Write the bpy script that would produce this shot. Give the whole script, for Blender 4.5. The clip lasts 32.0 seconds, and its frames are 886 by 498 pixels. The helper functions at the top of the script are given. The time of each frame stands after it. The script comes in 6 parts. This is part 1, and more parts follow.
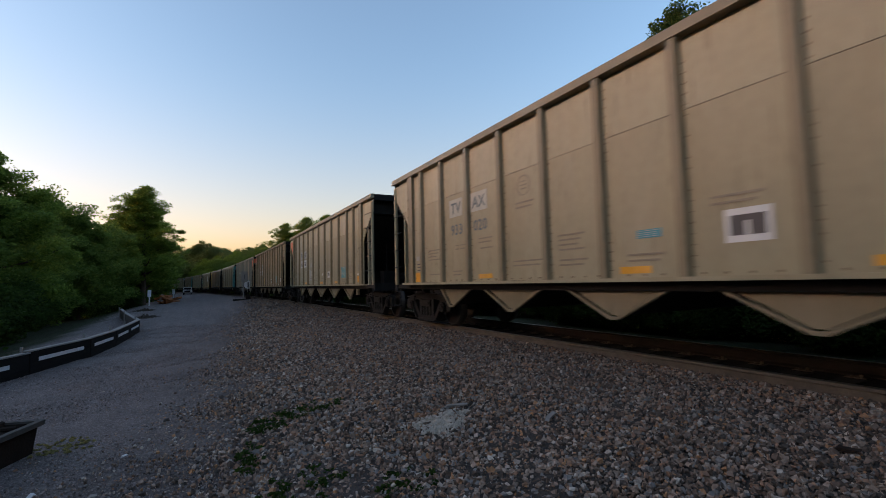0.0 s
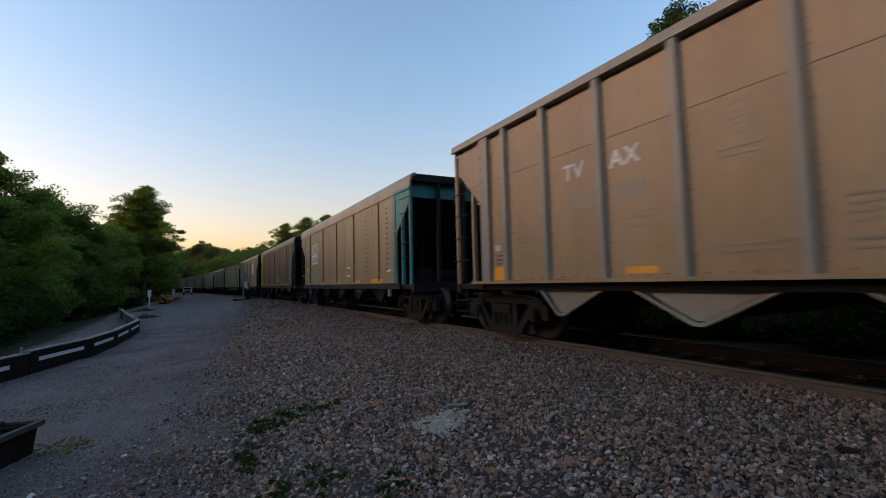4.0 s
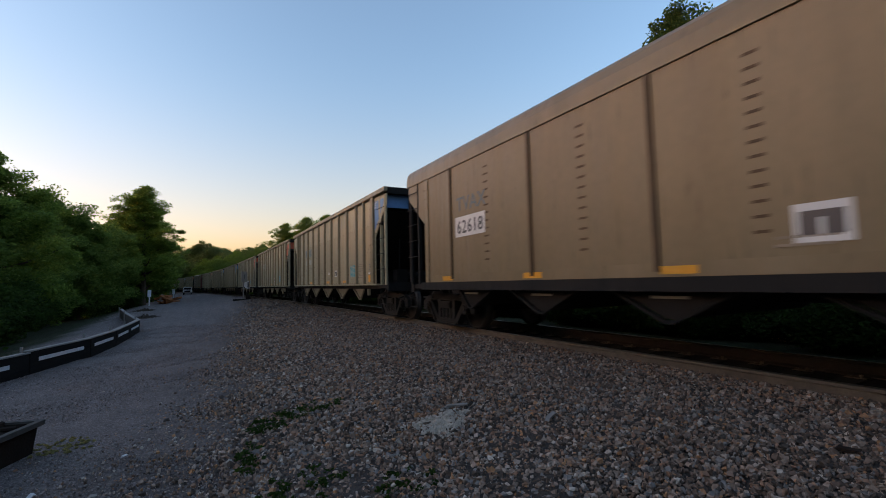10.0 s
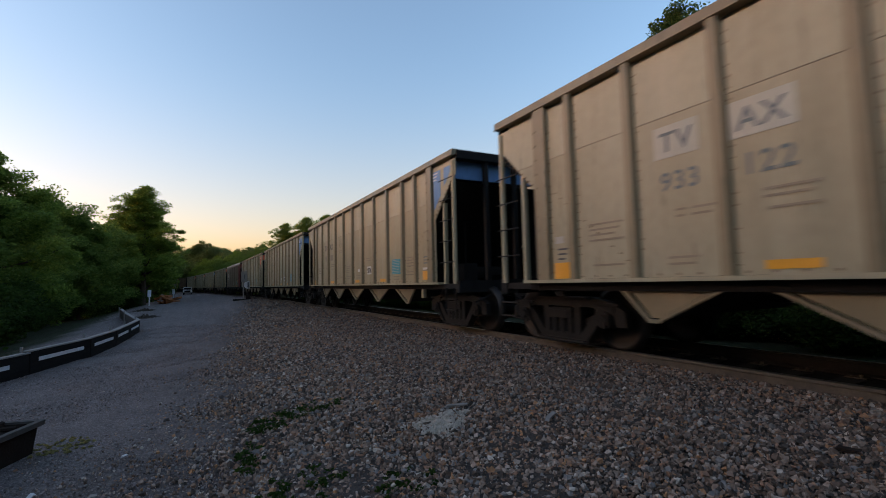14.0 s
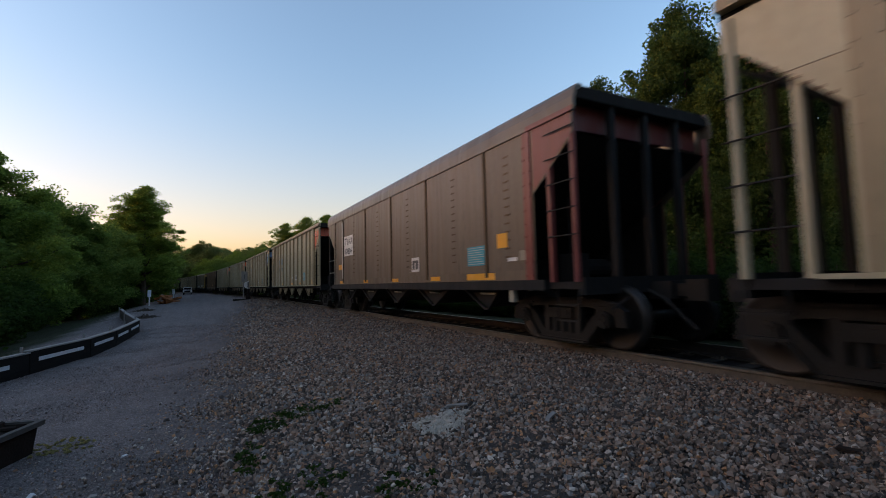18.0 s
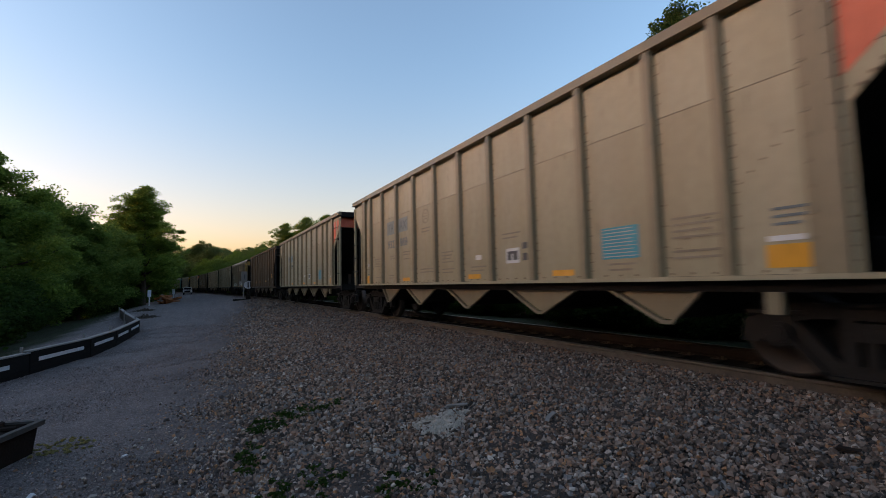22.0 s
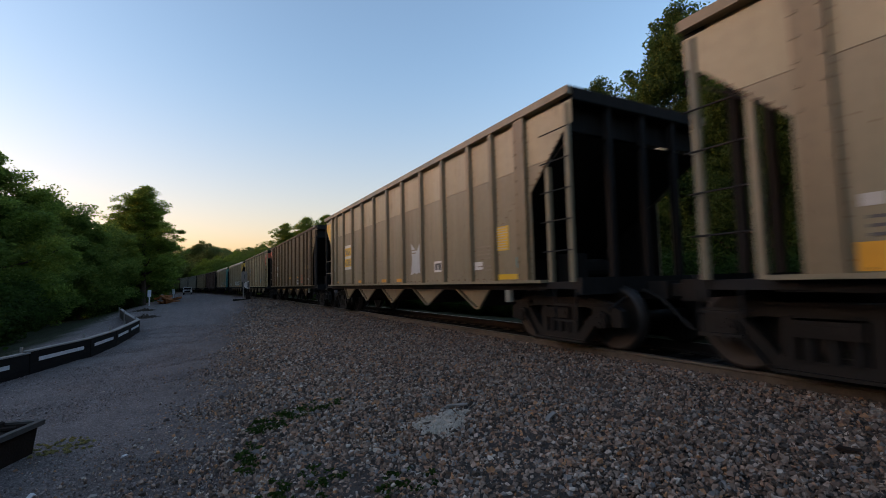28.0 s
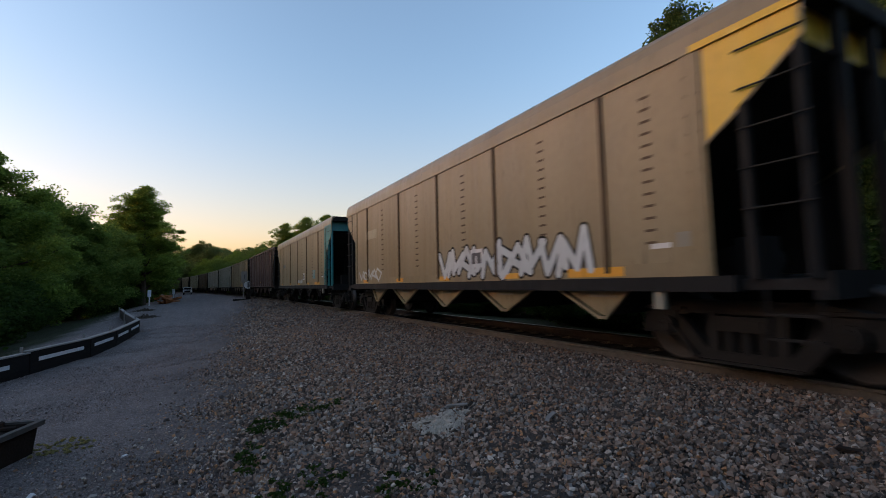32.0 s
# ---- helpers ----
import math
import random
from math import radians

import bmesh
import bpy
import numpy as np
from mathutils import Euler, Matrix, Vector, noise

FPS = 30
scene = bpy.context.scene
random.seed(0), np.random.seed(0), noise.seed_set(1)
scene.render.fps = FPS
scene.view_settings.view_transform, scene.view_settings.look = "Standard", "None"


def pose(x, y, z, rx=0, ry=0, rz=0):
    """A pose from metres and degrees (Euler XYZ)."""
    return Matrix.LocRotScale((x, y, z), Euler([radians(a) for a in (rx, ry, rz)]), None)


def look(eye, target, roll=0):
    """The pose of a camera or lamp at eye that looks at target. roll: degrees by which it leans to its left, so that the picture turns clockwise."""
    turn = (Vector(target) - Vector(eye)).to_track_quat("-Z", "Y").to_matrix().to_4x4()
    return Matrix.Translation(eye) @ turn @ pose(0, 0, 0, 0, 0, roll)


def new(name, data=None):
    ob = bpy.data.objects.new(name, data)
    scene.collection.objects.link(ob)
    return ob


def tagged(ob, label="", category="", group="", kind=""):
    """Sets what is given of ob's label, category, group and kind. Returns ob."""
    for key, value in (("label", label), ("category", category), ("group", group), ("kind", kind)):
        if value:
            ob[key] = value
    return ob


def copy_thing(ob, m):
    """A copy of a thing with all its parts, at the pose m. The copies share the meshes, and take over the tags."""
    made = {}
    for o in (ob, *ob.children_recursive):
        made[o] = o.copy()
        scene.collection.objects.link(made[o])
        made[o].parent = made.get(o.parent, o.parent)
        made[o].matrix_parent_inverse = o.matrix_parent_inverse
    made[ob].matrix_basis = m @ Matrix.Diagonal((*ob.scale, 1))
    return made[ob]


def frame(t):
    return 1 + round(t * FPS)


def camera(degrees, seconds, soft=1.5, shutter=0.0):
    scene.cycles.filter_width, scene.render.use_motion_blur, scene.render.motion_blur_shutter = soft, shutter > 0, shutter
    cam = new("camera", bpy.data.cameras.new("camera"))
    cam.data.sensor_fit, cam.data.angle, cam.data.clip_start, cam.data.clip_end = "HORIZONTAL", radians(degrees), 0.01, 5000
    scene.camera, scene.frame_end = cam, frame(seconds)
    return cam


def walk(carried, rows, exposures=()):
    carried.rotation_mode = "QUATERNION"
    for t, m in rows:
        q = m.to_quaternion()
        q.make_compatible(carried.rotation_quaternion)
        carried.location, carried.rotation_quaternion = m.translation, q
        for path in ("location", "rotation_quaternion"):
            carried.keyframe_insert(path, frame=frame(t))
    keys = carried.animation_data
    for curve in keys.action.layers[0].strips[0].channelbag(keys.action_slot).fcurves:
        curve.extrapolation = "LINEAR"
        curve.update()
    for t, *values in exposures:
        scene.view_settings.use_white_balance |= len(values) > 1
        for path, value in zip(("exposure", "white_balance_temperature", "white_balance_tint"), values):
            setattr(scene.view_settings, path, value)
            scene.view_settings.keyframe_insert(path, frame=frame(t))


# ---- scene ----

# ---------- camera: stands still beside the line ----------
EYE = (0.0, 0.0, 1.046)
YAW, PITCH, ROLL = 0.4904, 0.0724, -1.38
AIM = (EYE[0] + math.sin(YAW) * math.cos(PITCH), EYE[1] + math.cos(YAW) * math.cos(PITCH), EYE[2] + math.sin(PITCH))
cam = camera(88.84, 32.0, soft=0.55, shutter=0.2)
walk(cam, [(0.0, look(EYE, AIM, ROLL)), (32.0, look(EYE, AIM, ROLL))], [(0.0, 2.40, 6960, 18), (32.0, 2.40, 6960, 18)])

# ---------- world, sun, exposure ----------
SUN_AZ = radians(-71)      # the glow lies to the side of the line, clockwise from +Y
SUN_EL = radians(3.4)
world = bpy.data.worlds.new("dusk_sky")
scene.world = world
world.use_nodes = True
wn = world.node_tree.nodes
sky = wn.new("ShaderNodeTexSky")
sky.sky_type = "NISHITA"
sky.sun_disc = False
sky.sun_elevation = SUN_EL
sky.sun_rotation = SUN_AZ
sky.altitude = 150
sky.air_density, sky.dust_density, sky.ozone_density = 0.98, 2.53, 2.05
# evening haze warms the sky evenly all round towards the horizon
wl = world.node_tree.links
up = wn.new("ShaderNodeSeparateXYZ")
wl.new(wn.new("ShaderNodeTexCoord").outputs["Generated"], up.inputs[0])
height = wn.new("ShaderNodeMapRange")
height.interpolation_type = "SMOOTHERSTEP"
height.inputs[2].default_value = 0.513
wl.new(up.outputs[2], height.inputs[0])
haze = wn.new("ShaderNodeMix")
haze.data_type = "RGBA"
haze.inputs[6].default_value, haze.inputs[7].default_value = (1.29, 0.905, 0.79, 1), (1, 1, 1, 1)
wl.new(height.outputs[0], haze.inputs[0])
warm_sky = wn.new("ShaderNodeMix")
warm_sky.data_type, warm_sky.blend_type = "RGBA", "MULTIPLY"
warm_sky.inputs[0].default_value = 1.0
wl.new(sky.outputs[0], warm_sky.inputs[6])
wl.new(haze.outputs[2], warm_sky.inputs[7])
wl.new(warm_sky.outputs[2], wn["Background"].inputs[0])
wn["Background"].inputs[1].default_value = 0.15
sun_data = bpy.data.lights.new("sun", "SUN")
sun_data.energy, sun_data.angle, sun_data.color = 0.07, radians(14), (1.0, 0.74, 0.52)
sun = new("sun", sun_data)
sun.matrix_world = look((0, 0, 0), (-math.sin(SUN_AZ), -math.cos(SUN_AZ), -math.tan(SUN_EL)))

# ---------- the line ----------
D_SIDE = 4.518             # from the eye to the car sides
TC = D_SIDE + 1.6          # to the middle of the track
KAPPA, S_BEND = 0.0012105, 19.6


def track(s, off=0.0):
    """Place on the track, s metres along it from beside the eye, off metres to its right, and the turn there."""
    u = max(s - S_BEND, 0.0)
    th = KAPPA * u
    r = 1 / KAPPA
    x = TC - r * (1 - math.cos(th)) + off * math.cos(th)
    y = min(s, S_BEND) + r * math.sin(th) + off * math.sin(th)
    return x, y, th


# ---------- materials ----------
def rgba(c):
    return (c[0], c[1], c[2], 1.0)


def material(name, base, other=None, scale=3.0, rough=0.7, metal=0.0, bump=0.0, fine=40.0, stretch=(1, 1, 1), island=False, mix=0.6, coat=0.0, spec=0.25, grain=0.28, wave=0.0):
    """Two scales of variation between base and other, with fine relief."""
    m = bpy.data.materials.new(name)
    m.use_nodes = True
    nt = m.node_tree
    n, l = nt.nodes, nt.links
    b = n["Principled BSDF"]
    b.inputs["Roughness"].default_value = rough
    b.inputs["Metallic"].default_value = metal
    b.inputs["Coat Weight"].default_value = coat
    b.inputs["Specular IOR Level"].default_value = spec
    other = other or tuple(0.6 * c for c in base)
    tc = n.new("ShaderNodeTexCoord")
    info = n.new("ShaderNodeObjectInfo")
    add = n.new("ShaderNodeVectorMath")
    add.operation = "MULTIPLY_ADD"
    l.new(tc.outputs["Object"], add.inputs[0])
    add.inputs[1].default_value = stretch
    sc = n.new("ShaderNodeMath")
    sc.operation = "MULTIPLY"
    sc.inputs[1].default_value = 37.0
    l.new(info.outputs["Random"], sc.inputs[0])
    l.new(sc.outputs[0], add.inputs[2])
    a = n.new("ShaderNodeTexNoise")
    a.inputs["Scale"].default_value = scale
    a.inputs["Detail"].default_value = 6
    l.new(add.outputs[0], a.inputs["Vector"])
    f = n.new("ShaderNodeTexNoise")
    f.inputs["Scale"].default_value = fine
    f.inputs["Detail"].default_value = 4
    l.new(tc.outputs["Object"], f.inputs["Vector"])
    mixn = n.new("ShaderNodeMix")
    mixn.data_type = "RGBA"
    ramp = n.new("ShaderNodeMapRange")
    ramp.inputs[1].default_value, ramp.inputs[2].default_value = 0.35, 0.7
    ramp.inputs[4].default_value = mix
    l.new(a.outputs["Fac"], ramp.inputs[0])
    l.new(ramp.outputs[0], mixn.inputs[0])
    mixn.inputs[6].default_value, mixn.inputs[7].default_value = rgba(base), rgba(other)
    hsv = n.new("ShaderNodeHueSaturation")
    tone = mixn.outputs[2]
    if wave:
        # pale dust in drifts, and dark scuffs
        for k, (sc_, lo, hi, top, col) in enumerate(((0.55, 0.45, 0.68, 0.65, tuple(min(0.9, 0.18 * sum(base) / 3 + 1.1 * c) for c in base)), (7.0, 0.6, 0.72, 0.5, tuple(0.35 * c for c in other)))):
            dn = n.new("ShaderNodeTexNoise")
            dn.inputs["Scale"].default_value = sc_
            dn.inputs["Detail"].default_value = 7
            dn.inputs["Roughness"].default_value = 0.6
            l.new(add.outputs[0], dn.inputs["Vector"])
            dr = n.new("ShaderNodeMapRange")
            for q, v in ((1, lo), (2, hi), (3, 0.0), (4, top)):
                dr.inputs[q].default_value = v
            l.new(dn.outputs["Fac"], dr.inputs[0])
            dm = n.new("ShaderNodeMix")
            dm.data_type = "RGBA"
            l.new(dr.outputs[0], dm.inputs[0])
            l.new(tone, dm.inputs[6])
            dm.inputs[7].default_value = rgba(col)
            tone = dm.outputs[2]
    l.new(tone, hsv.inputs["Color"])
    val = n.new("ShaderNodeMapRange")
    val.inputs[3].default_value, val.inputs[4].default_value = 1 - grain, 1 + grain
    l.new(f.outputs["Fac"], val.inputs[0])
    if island:
        geo = n.new("ShaderNodeNewGeometry")
        mul = n.new("ShaderNodeMath")
        mul.operation = "MULTIPLY_ADD"
        mul.inputs[1].default_value = 1.0
        mul.inputs[2].default_value = -0.5
        l.new(geo.outputs["Random Per Island"], mul.inputs[0])
        ad = n.new("ShaderNodeMath")
        ad.operation = "ADD"
        l.new(mul.outputs[0], ad.inputs[0])
        l.new(val.outputs[0], ad.inputs[1])
        l.new(ad.outputs[0], hsv.inputs["Value"])
    else:
        l.new(val.outputs[0], hsv.inputs["Value"])
    l.new(hsv.outputs[0], b.inputs["Base Color"])
    if bump:
        bp = n.new("ShaderNodeBump")
        bp.inputs["Strength"].default_value = bump
        bp.inputs["Distance"].default_value = 0.02
        l.new(f.outputs["Fac"], bp.inputs["Height"])
        l.new(bp.outputs[0], b.inputs["Normal"])
        if wave:
            wv = n.new("ShaderNodeTexNoise")
            wv.inputs["Scale"].default_value = 1.3
            l.new(add.outputs[0], wv.inputs["Vector"])
            bw = n.new("ShaderNodeBump")
            bw.inputs["Strength"].default_value = wave
            bw.inputs["Distance"].default_value = 0.12
            l.new(wv.outputs["Fac"], bw.inputs["Height"])
            l.new(bw.outputs[0], bp.inputs["Normal"])
    return m


def paint(name, base, dirt, rough=0.42, mix=0.7):
    """Weathered car paint: grime in upright streaks, and fine specks."""
    return material(name, base, dirt, scale=1.1, rough=rough, bump=0.02, fine=9.0, stretch=(2.2, 2.2, 0.25), mix=mix, spec=0.44 if rough < 0.6 else 0.28, grain=0.12, wave=0.34)


M = {
    "cream": paint("cream_paint", (0.355, 0.305, 0.193), (0.259, 0.209, 0.121)),
    "pale": paint("pale_paint", (0.362, 0.321, 0.217), (0.263, 0.225, 0.143)),
    "cream_upper": paint("cream_paint_upper", (0.387, 0.340, 0.222), (0.316, 0.269, 0.170)),
    "pale_upper": paint("pale_paint_upper", (0.394, 0.356, 0.246), (0.319, 0.280, 0.185)),
    "warm_upper": paint("warm_paint_upper", (0.420, 0.332, 0.177), (0.331, 0.251, 0.129)),
    "tan": paint("tan_paint", (0.31, 0.215, 0.115), (0.20, 0.13, 0.068)),
    "warm": paint("warm_tan_paint", (0.383, 0.291, 0.145), (0.272, 0.194, 0.094)),
    "brown": paint("brown_paint", (0.100, 0.061, 0.029), (0.037, 0.024, 0.014), mix=0.85, rough=0.62),
    "sand": paint("sandy_tan_paint", (0.262, 0.202, 0.111), (0.184, 0.136, 0.073)),
    "ochre": paint("ochre_tan_paint", (0.216, 0.162, 0.088), (0.143, 0.103, 0.056)),
    "taupe": paint("taupe_brown_paint", (0.140, 0.104, 0.071), (0.076, 0.054, 0.037), mix=0.8),
    "rusty": paint("rust_brown_paint", (0.175, 0.112, 0.05), (0.09, 0.055, 0.025), mix=0.85),
    "dark": paint("dark_maroon_paint", (0.085, 0.045, 0.036), (0.04, 0.022, 0.02)),
    "grey": paint("grey_paint", (0.245, 0.232, 0.184), (0.153, 0.140, 0.107)),
    "black": paint("black_paint", (0.011, 0.0105, 0.0105), (0.02, 0.017, 0.014), rough=0.8),
    # black paint that also carries the shade of end recesses and undersides
    "shade_black": paint("dark_shade_paint", (0.013, 0.011, 0.0095), (0.008, 0.007, 0.0065), rough=0.9),
    "red": paint("red_paint", (0.70, 0.12, 0.05), (0.50, 0.09, 0.045), mix=0.5),
    "blue": paint("blue_paint", (0.10, 0.25, 0.50), (0.09, 0.17, 0.32), mix=0.5),
    "teal": paint("teal_paint", (0.012, 0.185, 0.19), (0.015, 0.095, 0.10), mix=0.6),
    "yellow": paint("yellow_paint", (0.70, 0.43, 0.02), (0.50, 0.30, 0.03), mix=0.5),
    "mint": paint("mint_green_paint", (0.05, 0.42, 0.28), (0.05, 0.28, 0.2), mix=0.4),
    "maroon": paint("maroon_paint", (0.17, 0.035, 0.03), (0.08, 0.02, 0.018), mix=0.5),
    "white": paint("white_paint", (0.66, 0.66, 0.64), (0.45, 0.44, 0.42), mix=0.5),
    "sky": paint("light_blue_decal", (0.02, 0.28, 0.35), (0.02, 0.22, 0.28), mix=0.4),
    "letter": paint("dark_lettering", (0.07, 0.07, 0.075), (0.12, 0.11, 0.1), mix=0.4),
    "letter_blue": paint("blue_lettering", (0.105, 0.14, 0.155), (0.14, 0.155, 0.155), mix=0.4),
    "wash": paint("faded_lettering", (0.225, 0.185, 0.13), (0.28, 0.225, 0.155), mix=0.5),
    "faint": paint("faded_white_decal", (0.44, 0.43, 0.40), (0.33, 0.30, 0.26)),
    "dusty": paint("dusty_grey_tan_paint", (0.240, 0.203, 0.128), (0.170, 0.142, 0.087)),
    "mustard": paint("grimy_mustard_paint", (0.34, 0.215, 0.04), (0.08, 0.055, 0.03), mix=0.9),
    "umber": paint("umber_brown_paint", (0.102, 0.073, 0.041), (0.064, 0.044, 0.023), mix=0.8),
    "seam": paint("weld_seam_grime", (0.13, 0.082, 0.05), (0.20, 0.13, 0.08), rough=0.8),
    "rib_cream": paint("grimy_stake_paint", (0.242, 0.194, 0.117), (0.162, 0.124, 0.070)),
    "rib_warm": paint("grimy_tan_stake_paint", (0.208, 0.159, 0.090), (0.132, 0.096, 0.053)),
    "olive": paint("olive_green_paint", (0.036, 0.058, 0.033), (0.031, 0.041, 0.022), mix=0.7),
    "rib_brown": paint("rusty_upright_paint", (0.098, 0.071, 0.05), (0.053, 0.034, 0.022), mix=0.85),
    "mist": paint("faded_pale_blue_panel", (0.40, 0.41, 0.36), (0.47, 0.41, 0.31)),
    "slate": paint("faded_slate_panel", (0.185, 0.23, 0.225), (0.25, 0.245, 0.205)),
    "haze_blue": paint("thin_pale_blue_spray", (0.40, 0.40, 0.38), (0.50, 0.42, 0.31), mix=0.95),
    "orange": paint("orange_reflector", (0.72, 0.33, 0.02), (0.6, 0.27, 0.03), mix=0.4),
    "spray": paint("spray_paint_pale", (0.50, 0.54, 0.54), (0.40, 0.42, 0.42), mix=0.5),
    "iron": material("cast_steel", (0.0125, 0.011, 0.0095), (0.0085, 0.0072, 0.0064), rough=0.65, spec=0.25, bump=0.25, fine=30, scale=4),
    "wheel": material("wheel_steel", (0.022, 0.0185, 0.016), (0.014, 0.012, 0.011), rough=0.5, metal=0.3, spec=0.25, bump=0.1),
    "tread": material("worn_tread", (0.05, 0.045, 0.042), (0.03, 0.027, 0.025), rough=0.45, metal=0.6),
    "coal": material("coal", (0.012, 0.012, 0.013), (0.03, 0.03, 0.03), rough=0.5, bump=1.0, fine=9),
}


# ---------- mesh helpers ----------
def box(bm, x0, x1, y0, y1, z0, z1):
    v = [bm.verts.new(p) for p in ((x0, y0, z0), (x1, y0, z0), (x1, y1, z0), (x0, y1, z0), (x0, y0, z1), (x1, y0, z1), (x1, y1, z1), (x0, y1, z1))]
    for f in ((3, 2, 1, 0), (4, 5, 6, 7), (0, 1, 5, 4), (1, 2, 6, 5), (2, 3, 7, 6), (3, 0, 4, 7)):
        bm.faces.new([v[i] for i in f])
    return v


def slab(bm, pts, y0, y1):
    """A plate with the outline pts in x and z (counter-clockwise seen from -y), from y0 to y1."""
    a = [bm.verts.new((x, y0, z)) for x, z in pts]
    b = [bm.verts.new((x, y1, z)) for x, z in pts]
    bm.faces.new(a)
    bm.faces.new(b[::-1])
    for i in range(len(pts)):
        j = (i + 1) % len(pts)
        bm.faces.new((a[j], a[i], b[i], b[j]))
    bmesh.ops.recalc_face_normals(bm, faces=bm.faces[:])


def rod(bm, p, q, r, n=8):
    """A round bar from p to q."""
    p, q = Vector(p), Vector(q)
    m = Matrix.Translation((p + q) / 2) @ (q - p).to_track_quat("Z", "Y").to_matrix().to_4x4()
    bmesh.ops.create_cone(bm, cap_ends=True, segments=n, radius1=r, radius2=r, depth=(q - p).length, matrix=m)


def lathe(bm, prof, n=28):
    """Turn a profile of (radius, y) round the y axis."""
    rings = [[bm.verts.new((r * math.cos(a), y, r * math.sin(a))) for a in [2 * math.pi * i / n for i in range(n)]] for r, y in prof]
    for a, b in zip(rings, rings[1:]):
        for i in range(n):
            j = (i + 1) % n
            bm.faces.new((a[i], a[j], b[j], b[i]))
    bm.faces.new(rings[0][::-1])
    bm.faces.new(rings[-1])
    bmesh.ops.recalc_face_normals(bm, faces=bm.faces[:])


def mesh_of(bm, name, mats):
    me = bpy.data.meshes.new(name)
    bm.to_mesh(me)
    bm.free()
    for m in (mats if isinstance(mats, (list, tuple)) else [mats]):
        me.materials.append(m)
    return me


def part(name, bm, mat, parent, label=""):
    ob = new(name, mesh_of(bm, name, mat))
    ob.parent = parent
    if label:
        tagged(ob, label)
    return ob


def share(name, me, mat, parent, loc=(0, 0, 0), label=""):
    """One more part on a shared mesh, with its own paint."""
    ob = new(name, me)
    ob.parent = parent
    ob.location = loc
    if mat is not None:
        ob.material_slots[0].link = "OBJECT"
        ob.material_slots[0].material = mat
    if label:
        tagged(ob, label)
    return ob


def from_arrays(name, verts, faces, mat, smooth=False):
    me = bpy.data.meshes.new(name)
    me.from_pydata(verts.tolist() if hasattr(verts, "tolist") else verts, [], faces.tolist() if hasattr(faces, "tolist") else faces)
    me.materials.append(mat)
    if smooth:
        me.polygons.foreach_set("use_smooth", [True] * len(me.polygons))
    return me


# ---------- ground, ballast and rails ----------
def line_x(y):
    u = np.maximum(np.asarray(y, float) - S_BEND, 0)
    return TC - (1 / KAPPA) * (1 - np.cos(np.minimum(KAPPA * u, 0.5)))


def ground_z(x, y):
    """Height of the ground: a ballast bank under the line, a level gravel road beside it, a bank down to the wood."""
    e = line_x(y) - np.asarray(x, float)
    z = np.interp(e, [-60, -12, -6.0, -4.6, -1.6, -1.3, 0.68, 0.82, 1.3, 1.75, 5.4, 6.2, 10.3, 14.0, 60], [-1.6, -1.2, -0.75, -0.62, -0.22, -0.2, -0.2, -0.125, -0.155, -0.215, -0.55, -0.62, -0.64, -1.3, -4.0])
    return z


def grid_axis(*runs):
    out = []
    for a, b, step in runs:
        out += list(np.arange(a, b, step))
    return np.array(out + [runs[-1][1]])


